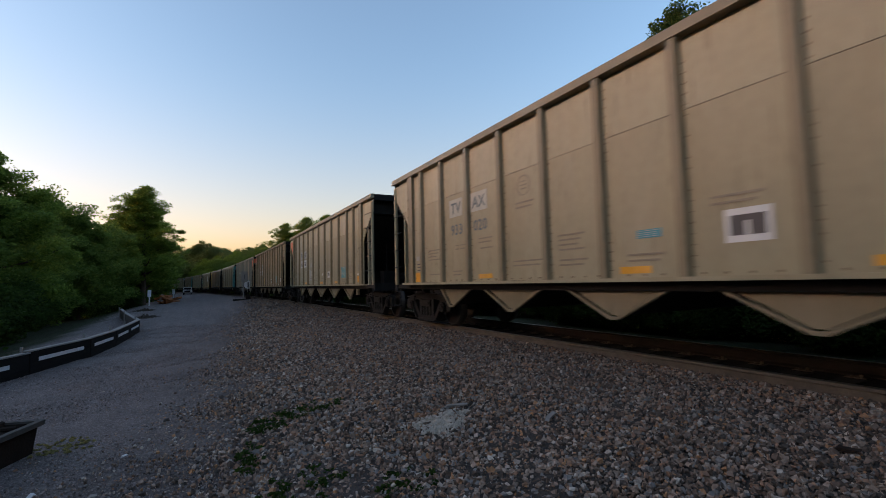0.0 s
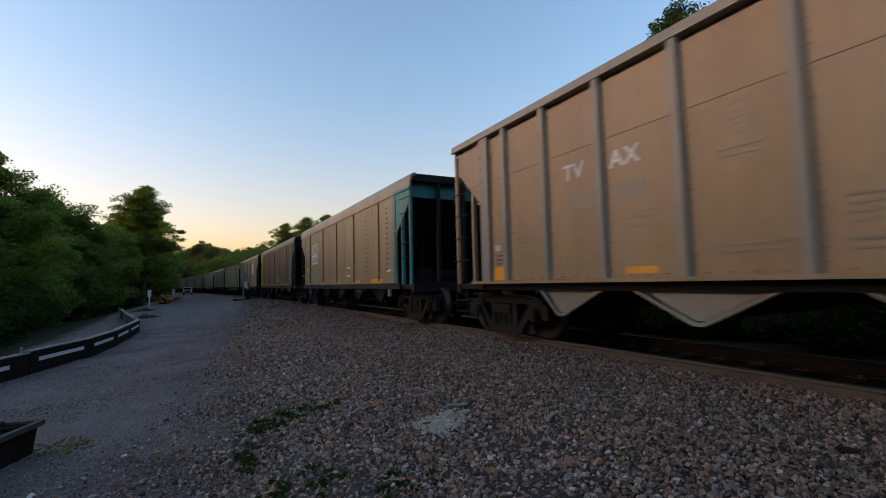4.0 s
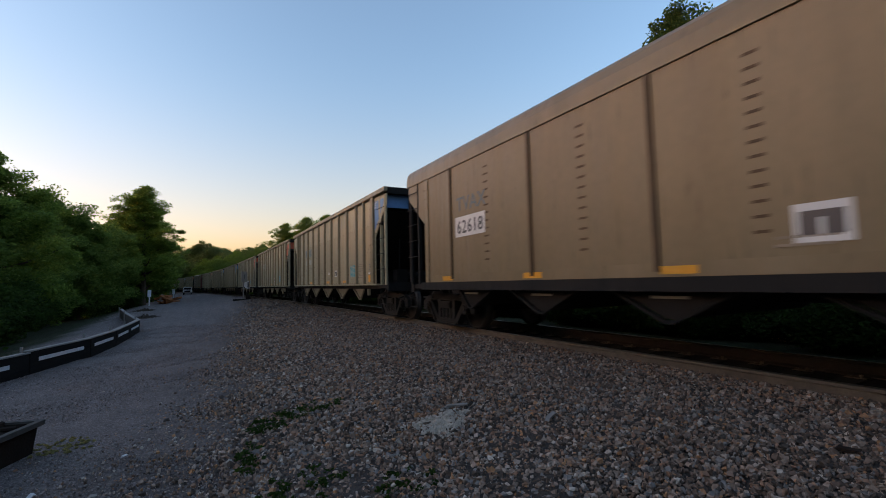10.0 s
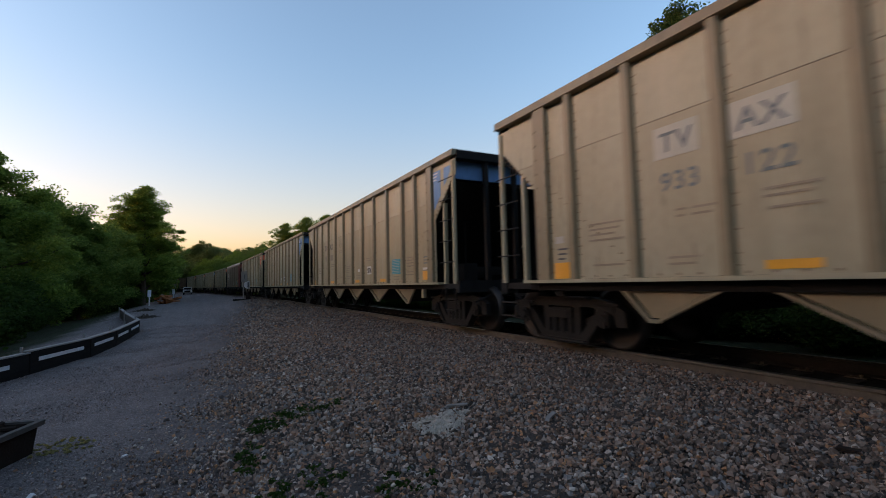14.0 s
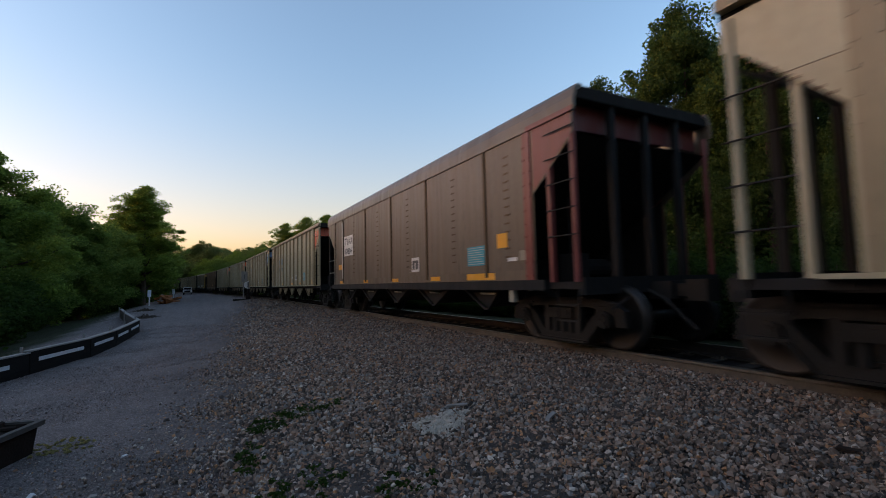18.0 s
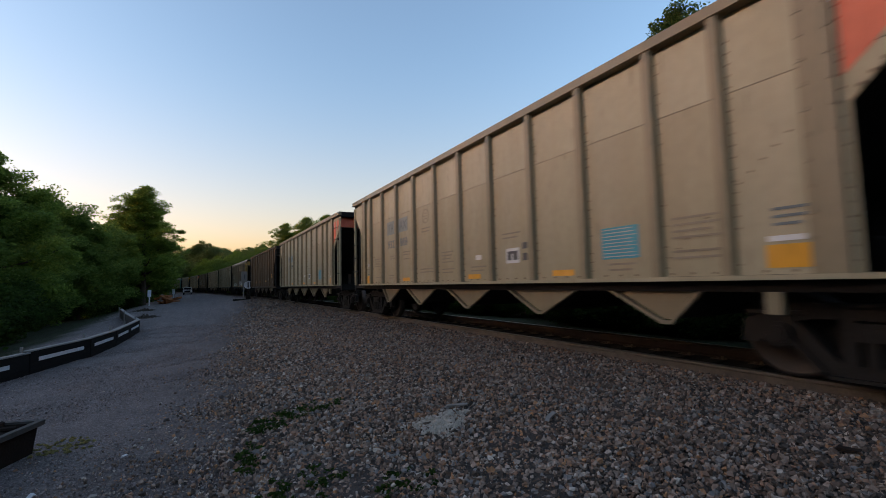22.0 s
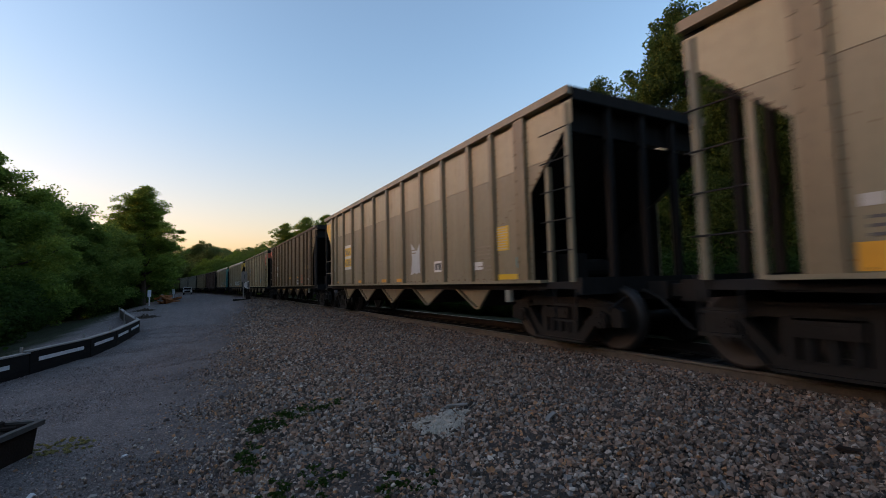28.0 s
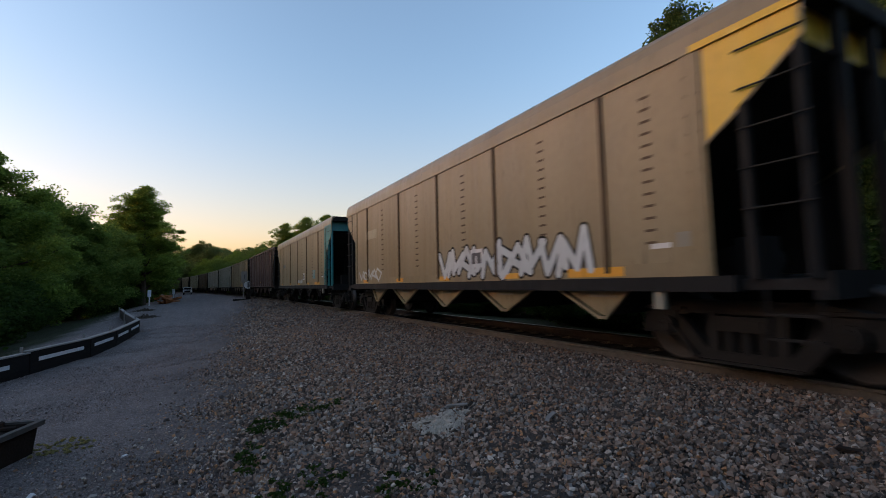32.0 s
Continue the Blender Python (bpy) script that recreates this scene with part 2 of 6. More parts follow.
def ground_material():
    m = bpy.data.materials.new("gravel_ground")
    m.use_nodes = True
    nt = m.node_tree
    n, l = nt.nodes, nt.links
    b = n["Principled BSDF"]
    b.inputs["Roughness"].default_value = 0.95
    b.inputs["Specular IOR Level"].default_value = 0.15
    tc = n.new("ShaderNodeTexCoord")

    def tex(kind, scale, detail=4):
        q = n.new(kind)
        q.inputs["Scale"].default_value = scale
        if "Detail" in q.inputs:
            q.inputs["Detail"].default_value = detail
        l.new(tc.outputs["Object"], q.inputs["Vector"])
        return q

    def mix(fac, a, c):
        q = n.new("ShaderNodeMix")
        q.data_type = "RGBA"
        for sock, v in ((q.inputs[0], fac), (q.inputs[6], a), (q.inputs[7], c)):
            if isinstance(v, tuple):
                sock.default_value = rgba(v)
            elif isinstance(v, float):
                sock.default_value = v
            else:
                l.new(v, sock)
        return q.outputs[2]

    def attr(name):
        q = n.new("ShaderNodeAttribute")
        q.attribute_name = name
        return q.outputs["Fac"]

    def span(v, a, c, lo=0.0, hi=1.0):
        q = n.new("ShaderNodeMapRange")
        for i, val in ((1, a), (2, c), (3, lo), (4, hi)):
            q.inputs[i].default_value = val
        l.new(v, q.inputs[0])
        return q.outputs[0]

    big, mid = tex("ShaderNodeTexNoise", 0.45, 6), tex("ShaderNodeTexNoise", 5.0, 6)
    stones = tex("ShaderNodeTexVoronoi", 34.0)
    coarse = tex("ShaderNodeTexVoronoi", 16.0)
    road = mix(span(big.outputs["Fac"], 0.35, 0.65), (0.35, 0.29, 0.275), (0.20, 0.162, 0.156))
    road = mix(span(mid.outputs["Fac"], 0.42, 0.68), road, (0.36, 0.30, 0.28))
    # wheel lanes: packed pale bands and darker loose ones, running with the road
    for scale, turn, lo, hi, top, tone in (((1.9, 0.11, 1.0), 9, 0.42, 0.62, 0.7, (0.10, 0.08, 0.077)), ((0.8, 0.05, 1.0), 7, 0.5, 0.66, 0.6, (0.42, 0.35, 0.335)), ((5.5, 0.5, 1.0), 10, 0.55, 0.68, 0.6, (0.07, 0.056, 0.053))):
        lanes = tex("ShaderNodeTexNoise", 1.0, 6)
        mp = n.new("ShaderNodeMapping")
        mp.inputs["Scale"].default_value = scale
        mp.inputs["Rotation"].default_value = (0, 0, radians(turn))
        l.new(tc.outputs["Object"], mp.inputs[0])
        l.new(mp.outputs[0], lanes.inputs["Vector"])
        road = mix(span(lanes.outputs["Fac"], lo, hi, 0.0, top), road, tone)
    blotch = tex("ShaderNodeTexNoise", 2.2, 8)
    road = mix(span(blotch.outputs["Fac"], 0.5, 0.66, 0.0, 0.6), road, (0.078, 0.062, 0.058))
    road = mix(span(stones.outputs["Color"], 0.2, 0.9, 0.0, 0.6), road, (0.36, 0.30, 0.28))
    grains = tex("ShaderNodeTexVoronoi", 70.0)
    road = mix(span(grains.outputs["Color"], 0.6, 0.95, 0.0, 0.6), road, (0.05, 0.04, 0.038))
    bal = mix(span(coarse.outputs["Color"], 0.0, 1.0), (0.02, 0.017, 0.016), (0.075, 0.062, 0.054))
    earth = mix(span(mid.outputs["Fac"], 0.35, 0.65), (0.035, 0.03, 0.02), (0.03, 0.045, 0.015))
    col = mix(attr("ballast"), road, bal)
    col = mix(attr("earth"), col, earth)
    col = mix(attr("track_shade"), col, (0.012, 0.011, 0.011))
    l.new(col, b.inputs["Base Color"])
    bp = n.new("ShaderNodeBump")
    bp.inputs["Strength"].default_value, bp.inputs["Distance"].default_value = 1.0, 0.02
    l.new(stones.outputs["Distance"], bp.inputs["Height"])
    bp2 = n.new("ShaderNodeBump")
    bp2.inputs["Strength"].default_value, bp2.inputs["Distance"].default_value = 0.5, 0.06
    l.new(mid.outputs["Fac"], bp2.inputs["Height"])
    l.new(bp.outputs[0], bp2.inputs["Normal"])
    l.new(bp2.outputs[0], b.inputs["Normal"])
    return m


def road_edge(y):
    """The edge where the bank's stones give way to the road."""
    return 0.0 + 0.105 * (np.asarray(y, float) - 5.0)


def build_ground():
    gx = grid_axis((-900, -60, 60), (-60, -12, 3), (-12, -4, 0.5), (-4, 9, 0.16), (9, 20, 0.6), (20, 80, 6), (80, 900, 80))
    gy = grid_axis((-400, -40, 60), (-40, -4, 4), (-4, 0, 0.5), (0, 14, 0.16), (14, 40, 0.4), (40, 140, 2), (140, 300, 10), (300, 1500, 100))
    X, Y = np.meshgrid(gx, gy)
    Z = ground_z(X, Y)
    rough = np.array([noise.noise((x * 0.9, y * 0.9, 0.3)) * 0.03 + noise.noise((x * 3.1, y * 3.1, 7.0)) * 0.012 for x, y in zip(X.ravel(), Y.ravel())]).reshape(X.shape)
    Z = Z + rough * (np.abs(line_x(Y) - X) > 1.5)
    n, w = X.size, len(gx)
    idx = np.arange(n).reshape(X.shape)
    faces = np.stack([idx[:-1, :-1], idx[:-1, 1:], idx[1:, 1:], idx[1:, :-1]], -1).reshape(-1, 4)
    me = from_arrays("ground", np.stack([X, Y, Z], -1).reshape(-1, 3), faces, ground_material(), True)
    jig = np.array([noise.noise((x * 0.7, y * 0.7, 4.0)) for x, y in zip(X.ravel(), Y.ravel())]).reshape(X.shape) * 0.7
    bal = np.clip((X - road_edge(Y) + 1.3 * jig) / 3.2 + 0.5, 0, 1) * (line_x(Y) - X > -5)
    ear = np.maximum(np.clip((-X - 4.3 - np.interp(Y, [19, 44, 100], [0, 1.3, 1.5]) + jig) / 0.8, 0, 1), np.clip((X - line_x(Y) - 4.2 + jig) / 1.0, 0, 1))
    # darker under and beside the rails: the train's shade put into the ground colour
    under_train = np.clip((2.0 + jig * 0.6 - np.abs(line_x(Y) - X)) / 0.9, 0, 1) * 0.98
    under_train = under_train * np.where(line_x(Y) - X > 0.8, 0.35, 1.0)
    for name, val in (("ballast", bal), ("earth", ear), ("track_shade", under_train)):
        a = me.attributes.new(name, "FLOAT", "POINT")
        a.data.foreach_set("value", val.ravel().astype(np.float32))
    tagged(new("ground", me), "grey gravel road beside a stone ballast bank", kind="structure")


build_ground()

M["stone"] = bpy.data.materials.new("ballast_stone")


def stone_material(m):
    m.use_nodes = True
    nt = m.node_tree
    n, l = nt.nodes, nt.links
    b = n["Principled BSDF"]
    b.inputs["Roughness"].default_value = 0.8
    b.inputs["Specular IOR Level"].default_value = 0.3
    geo = n.new("ShaderNodeNewGeometry")
    r = n.new("ShaderNodeValToRGB")
    r.color_ramp.interpolation = "CONSTANT"
    tones = [(0.0, (0.032, 0.024, 0.019)), (0.15, (0.108, 0.074, 0.055)), (0.33, (0.066, 0.043, 0.031)), (0.50, (0.172, 0.122, 0.092)), (0.63, (0.148, 0.082, 0.052)), (0.75, (0.112, 0.102, 0.094)), (0.85, (0.20, 0.16, 0.13)), (0.925, (0.21, 0.105, 0.05)), (0.965, (0.25, 0.215, 0.18))]
    e = r.color_ramp.elements
    e[0].position, e[0].color = tones[0][0], rgba(tones[0][1])
    e[1].position, e[1].color = tones[1][0], rgba(tones[1][1])
    for p, c in tones[2:]:
        q = e.new(p)
        q.color = rgba(c)
    l.new(geo.outputs["Random Per Island"], r.inputs[0])
    tc = n.new("ShaderNodeTexCoord")
    no = n.new("ShaderNodeTexNoise")
    no.inputs["Scale"].default_value = 45
    no.inputs["Detail"].default_value = 5
    l.new(tc.outputs["Object"], no.inputs["Vector"])
    v = n.new("ShaderNodeMapRange")
    v.inputs[3].default_value, v.inputs[4].default_value = 0.85, 3.15
    l.new(no.outputs["Fac"], v.inputs[0])
    h = n.new("ShaderNodeHueSaturation")
    # stones darken towards the rails: shade beside the train put into their colour
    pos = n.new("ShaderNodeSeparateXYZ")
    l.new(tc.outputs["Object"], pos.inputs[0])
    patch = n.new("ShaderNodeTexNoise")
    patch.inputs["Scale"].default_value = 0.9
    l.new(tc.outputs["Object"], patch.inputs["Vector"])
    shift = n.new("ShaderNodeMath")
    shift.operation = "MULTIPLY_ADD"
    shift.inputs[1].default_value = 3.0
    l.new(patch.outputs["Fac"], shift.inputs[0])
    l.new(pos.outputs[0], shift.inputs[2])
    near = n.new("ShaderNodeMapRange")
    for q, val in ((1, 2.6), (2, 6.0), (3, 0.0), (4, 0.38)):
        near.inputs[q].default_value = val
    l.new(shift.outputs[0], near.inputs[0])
    rail_shade = n.new("ShaderNodeMix")
    rail_shade.data_type = "RGBA"
    l.new(near.outputs[0], rail_shade.inputs[0])
    l.new(r.outputs[0], rail_shade.inputs[6])
    rail_shade.inputs[7].default_value = (0.035, 0.028, 0.023, 1)
    l.new(rail_shade.outputs[2], h.inputs["Color"])
    l.new(v.outputs[0], h.inputs["Value"])
    l.new(h.outputs[0], b.inputs["Base Color"])


stone_material(M["stone"])
M["chips"] = material("road_chips", (0.25, 0.20, 0.185), (0.13, 0.102, 0.096), scale=20, rough=0.9, island=True)
CUBE_V = np.array([(x, y, z) for x in (-1, 1) for y in (-1, 1) for z in (-1, 1)]) * 0.72
CUBE_F = np.array([(0, 1, 3), (0, 3, 2), (4, 6, 7), (4, 7, 5), (0, 4, 5), (0, 5, 1), (2, 3, 7), (2, 7, 6), (0, 2, 6), (0, 6, 4), (1, 5, 7), (1, 7, 3)])


def stones_mesh(name, xs, ys, sizes, rng, mat, sink=0.25):
    n = len(xs)
    ax = rng.uniform(0.42, 1.45, (n, 1, 3))
    V = (CUBE_V[None] + rng.uniform(-0.34, 0.34, (n, 8, 3))) * ax
    q = rng.normal(size=(n, 4))
    q /= np.linalg.norm(q, axis=1, keepdims=True)
    w, x, y, z = q.T
    R = np.stack([1 - 2 * (y * y + z * z), 2 * (x * y - z * w), 2 * (x * z + y * w), 2 * (x * y + z * w), 1 - 2 * (x * x + z * z), 2 * (y * z - x * w), 2 * (x * z - y * w), 2 * (y * z + x * w), 1 - 2 * (x * x + y * y)], -1).reshape(n, 3, 3)
    V = np.einsum("nij,nkj->nki", R, V) * (sizes[:, None, None] / 2)
    V[:, :, 0] += xs[:, None]
    V[:, :, 1] += ys[:, None]
    V[:, :, 2] += (ground_z(xs, ys) + sizes * sink)[:, None]
    F = (CUBE_F[None] + 8 * np.arange(n)[:, None, None]).reshape(-1, 3)
    return from_arrays(name, V.reshape(-1, 3), F, mat)


def scatter_ballast():
    rng = np.random.default_rng(5)
    X, Y, S = [], [], []
    for y0, y1, dens, lo, hi in ((-14, 0.3, 60, 0.03, 0.07), (0.3, 4.5, 1800, 0.013, 0.046), (4.5, 9, 1500, 0.015, 0.05), (9, 16, 760, 0.020, 0.058), (16, 28, 230, 0.034, 0.08), (28, 60, 45, 0.06, 0.11)):
        n = int((y1 - y0) * 8.0 * dens)
        y = rng.uniform(y0, y1, n)
        x = line_x(y) - 0.79 - rng.uniform(0, 8.26, n)
        edge = x - road_edge(y) + rng.normal(0, 0.42, n)
        k = rng.random(n) < np.clip(0.62 + 0.5 * edge, 0.55 * np.exp(np.minimum(edge, 0) / 0.9), 1)
        X.append(x[k])
        Y.append(y[k])
        S.append((np.clip(0.66 + 0.4 * edge, 0.34, 1.0) * (lo + (hi - lo) * rng.random(n) ** 1.6))[k])
    me = stones_mesh("ballast_stones", np.concatenate(X), np.concatenate(Y), np.concatenate(S), rng, M["stone"])
    tagged(new("ballast_stones", me), "grey and rust-brown crushed ballast stones", "gravel", kind="stuff")
    # loose chips on the road
    n = 62000
    y = 1.6 + 22 * rng.random(n) ** 1.7
    x = road_edge(y) - rng.uniform(-0.3, 4.2, n) ** 1.0
    me = stones_mesh("road_gravel", x, y, 0.006 + 0.018 * rng.random(n) ** 2.4, rng, M["chips"], 0.04)
    tagged(new("road_gravel", me), "loose grey gravel chips on the road", "gravel", kind="stuff")


scatter_ballast()

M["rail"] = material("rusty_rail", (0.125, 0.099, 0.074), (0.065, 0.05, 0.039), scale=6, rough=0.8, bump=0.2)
# far rail: darker copy with the shade under the train put in
M["rail_far"] = material("shaded_rail", (0.035, 0.028, 0.023), (0.02, 0.016, 0.014), scale=6, rough=0.85, bump=0.2)
M["railhead"] = material("worn_rail_head", (0.20, 0.175, 0.155), (0.11, 0.085, 0.07), scale=2, rough=0.35, metal=0.8)
M["tie"] = material("creosoted_tie", (0.022, 0.018, 0.015), (0.013, 0.011, 0.0095), scale=5, rough=0.9, bump=0.4, stretch=(0.4, 4, 4))


def sweep(name, prof, off, s0, s1, step, mats, top_index=None):
    """Push a profile of (across, up) along the track."""
    bm = bmesh.new()
    rings = []
    s = s0
    while s <= s1:
        ring = []
        for a, z in prof:
            x, y, _ = track(s, off + a)
            ring.append(bm.verts.new((x, y, z)))
        rings.append(ring)
        s += step
    m = len(prof)
    for a, b in zip(rings, rings[1:]):
        for i in range(m):
            j = (i + 1) % m
            f = bm.faces.new((a[i], a[j], b[j], b[i]))
            if top_index is not None and i in top_index:
                f.material_index = 1
    bm.faces.new(rings[0])
    bm.faces.new(rings[-1][::-1])
    bmesh.ops.recalc_face_normals(bm, faces=bm.faces[:])
    return mesh_of(bm, name, mats)


RAIL = [(-0.075, -0.18), (0.075, -0.18), (0.075, -0.165), (0.012, -0.14), (0.012, -0.045), (0.036, -0.035), (0.036, -0.004), (0.03, 0.0), (-0.03, 0.0), (-0.036, -0.004), (-0.036, -0.035), (-0.012, -0.045), (-0.012, -0.14), (-0.075, -0.165)]
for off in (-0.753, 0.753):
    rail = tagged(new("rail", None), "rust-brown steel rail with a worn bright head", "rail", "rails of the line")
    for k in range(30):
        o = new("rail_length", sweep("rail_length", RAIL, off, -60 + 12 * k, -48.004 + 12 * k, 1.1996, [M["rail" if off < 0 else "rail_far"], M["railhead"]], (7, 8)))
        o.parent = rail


def build_ties():
    bm = bmesh.new()
    box(bm, -1.3, 1.3, -0.115, 0.115, -0.34, -0.185)
    me = mesh_of(bm, "tie", M["tie"])
    bm = bmesh.new()
    box(bm, -0.17, 0.17, -0.1, 0.1, -0.187, -0.176)
    for a in (-0.11, 0.11):
        box(bm, a - 0.015, a + 0.015, -0.06, -0.03, -0.176, -0.145)
    pl = mesh_of(bm, "tie_plate", M["rail"])
    s, i = -6.0, 0
    while s < 110:
        x, y, th = track(s)
        o = new("wooden_tie", me)
        o.matrix_world = pose(x, y, 0, 0, 0, math.degrees(th) + random.uniform(-1, 1))
        tagged(o, "dark creosoted wooden tie under the rails", "railway tie", "ties of the line")
        if s < 30:
            for side in (-1, 1):
                p = new("tie_plate", pl)
                p.parent = o
                p.location.x = side * 0.753
        s += 0.53


build_ties()

# ---------- woods ----------


def leaf_material(name, a, b):
    m = bpy.data.materials.new(name)
    m.use_nodes = True
    nt = m.node_tree
    n, l = nt.nodes, nt.links
    p = n["Principled BSDF"]
    geo = n.new("ShaderNodeNewGeometry")
    mx = n.new("ShaderNodeMix")
    mx.data_type = "RGBA"
    mx.inputs[6].default_value, mx.inputs[7].default_value = rgba(a), rgba(b)
    l.new(geo.outputs["Random Per Island"], mx.inputs[0])
    l.new(mx.outputs[2], p.inputs["Base Color"])
    p.inputs["Roughness"].default_value = 0.7
    p.inputs["Specular IOR Level"].default_value = 0.15
    t = n.new("ShaderNodeBsdfTranslucent")
    l.new(mx.outputs[2], t.inputs["Color"])
    ms = n.new("ShaderNodeMixShader")
    ms.inputs[0].default_value = 0.55
    l.new(p.outputs[0], ms.inputs[1])
    l.new(t.outputs[0], ms.inputs[2])
    l.new(ms.outputs[0], n["Material Output"].inputs["Surface"])
    return m


M["bark"] = material("bark", (0.06, 0.045, 0.033), (0.03, 0.023, 0.018), scale=4, rough=0.95, bump=0.6, stretch=(3, 3, 0.6))
M["leaf"] = leaf_material("leaves", (0.085, 0.15, 0.025), (0.19, 0.28, 0.05))
M["dry"] = leaf_material("dry_grass", (0.24, 0.21, 0.08), (0.34, 0.29, 0.13))
# darker leaf copies: shade of thicket and back wood put into the colour
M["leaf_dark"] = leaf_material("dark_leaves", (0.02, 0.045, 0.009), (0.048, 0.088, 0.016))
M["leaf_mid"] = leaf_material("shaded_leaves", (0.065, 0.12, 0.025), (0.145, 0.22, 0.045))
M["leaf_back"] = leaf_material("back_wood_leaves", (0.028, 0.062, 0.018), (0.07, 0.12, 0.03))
# lighter leaf copy: distance haze over the far wood put into the colour
M["leaf_far"] = leaf_material("far_leaves", (0.08, 0.115, 0.035), (0.14, 0.18, 0.06))


def limb(bm, p, q, r0, r1, n=7, bend=0.0, rnd=None):
    pts = []
    for i in range(5):
        t = i / 4
        c = Vector(p).lerp(Vector(q), t)
        if rnd and 0 < i < 4:
            c += Vector((rnd.uniform(-1, 1), rnd.uniform(-1, 1), 0)) * bend
        pts.append((c, r0 + (r1 - r0) * t))
    axis = (Vector(q) - Vector(p)).normalized()
    u = axis.orthogonal().normalized()
    v = axis.cross(u)
    rings = [[bm.verts.new(c + (u * math.cos(a) + v * math.sin(a)) * r) for a in [2 * math.pi * k / n for k in range(n)]] for c, r in pts]
    for a, b in zip(rings, rings[1:]):
        for i in range(n):
            bm.faces.new((a[i], a[(i + 1) % n], b[(i + 1) % n], b[i]))
    bm.faces.new(rings[-1])
    return [c for c, _ in pts]


def leaves_mesh(name, centres, spread, per, size, rng, mat):
    n = len(centres) * per
    c = np.repeat(np.array(centres), per, 0)
    d = rng.normal(size=(n, 3))
    d /= np.linalg.norm(d, axis=1, keepdims=True)
    rad = np.repeat(rng.uniform(0.6, 1.3, len(centres)), per)[:, None] * spread * rng.random((n, 1)) ** 0.45
    c = c + d * rad * np.array([1.15, 1.15, 0.8])
    a = rng.normal(size=(n, 3))
    a[:, 2] *= 0.5
    a /= np.linalg.norm(a, axis=1, keepdims=True)
    b = np.cross(a, rng.normal(size=(n, 3)))
    b /= np.linalg.norm(b, axis=1, keepdims=True)
    nn = np.cross(a, b)
    s = size * rng.uniform(0.55, 1.25, (n, 1))
    V = np.stack([c - a * s * 0.6, c + b * s * 0.36 + nn * s * 0.1, c + a * s * 0.7 - nn * s * 0.08, c - b * s * 0.36 + nn * s * 0.1], 1).reshape(-1, 3)
    F = (np.arange(4)[None] + 4 * np.arange(n)[:, None])
    return from_arrays(name, V, F, mat)


def make_tree(label, height, radius, low, seed, clumps, per, size, mat, spread=0.75, narrow=0.0):
    """A trunk with limbs, and a crown of leaf clumps round the limbs' ends with gaps between."""
    rnd, rng = random.Random(seed), np.random.default_rng(seed)
    tree = new("tree", None)
    tagged(tree, label, "tree")
    bm = bmesh.new()
    limb(bm, (0, 0, -2.6), (rnd.uniform(-0.4, 0.4), rnd.uniform(-0.4, 0.4), height * 0.9), height * 0.02 + 0.06, 0.03, 9, 0.15, rnd)
    cent = []
    main = 12
    for i in range(main):
        t = (i + 0.5) / main
        z = height * (low + (0.92 - low) * t)
        a = i * 2.4 + rnd.uniform(-0.4, 0.4)
        reach = radius * (math.sin(math.pi * min(1, 0.22 + 0.74 * t)) ** 0.7) * rnd.uniform(0.65, 1.15) * (1 - narrow * t)
        tip = (reach * math.cos(a), reach * math.sin(a), z + reach * rnd.uniform(0.15, 0.5))
        pts = limb(bm, (0, 0, z - 0.25 * reach), tip, 0.05 + height * 0.006 * (1 - t), 0.02, 6, 0.12 * reach, rnd)
        k = clumps // main
        for j in range(k):
            f = rnd.uniform(0.35, 1.05)
            p = Vector(pts[0]).lerp(Vector(tip), f)
            p += Vector((rnd.gauss(0, 1), rnd.gauss(0, 1), rnd.gauss(0, 0.8))) * radius * 0.17
            cent.append(tuple(p))
    for j in range(clumps // 8):
        up = rnd.random()
        out = radius * (0.05 + 0.2 * (1 - up))
        cent.append((rnd.gauss(0, out), rnd.gauss(0, out), height * (0.84 + 0.2 * up)))
    part("trunk", bm, M["bark"], tree)
    o = new("crown", leaves_mesh("crown", cent, spread, per, size, rng, mat))
    o.parent = tree
    return tree


def make_bush(label, height, radius, seed, clumps, per, size, mat):
    rnd, rng = random.Random(seed), np.random.default_rng(seed)
    bush = new("bush", None)
    tagged(bush, label, "bush")
    bm = bmesh.new()
    cent = []
    for i in range(9):
        a, r = i * 2.4, radius * rnd.uniform(0.3, 0.9)
        tip = (r * math.cos(a), r * math.sin(a), height * rnd.uniform(0.55, 1.0) * (1 - 0.35 * r / radius))
        limb(bm, (0.1 * math.cos(a), 0.1 * math.sin(a), -0.6), tip, 0.03, 0.01, 5, 0.1, rnd)
        for j in range(clumps // 9):
            f = rnd.uniform(0.15, 1.0)
            cent.append((tip[0] * (0.4 + 0.7 * f) + rnd.gauss(0, 0.2 * radius), tip[1] * (0.4 + 0.7 * f) + rnd.gauss(0, 0.2 * radius), max(0.1, tip[2] * f)))
    part("stem", bm, M["bark"], bush)
    o = new("foliage", leaves_mesh("foliage", cent, 0.28 * height ** 0.5, per, size, rng, mat))
    o.parent = bush
    return bush


def put(ob, x, y, turn=0.0, s=1.0, sz=None, first=False, lift=0.0):
    m = Matrix.Translation((x, y, float(ground_z(x, y)) + lift)) @ Matrix.Rotation(turn, 4, "Z") @ Matrix.Diagonal((s, s, sz or s, 1))
    if first:
        ob.matrix_world = m
        return ob
    return copy_thing(ob, m)


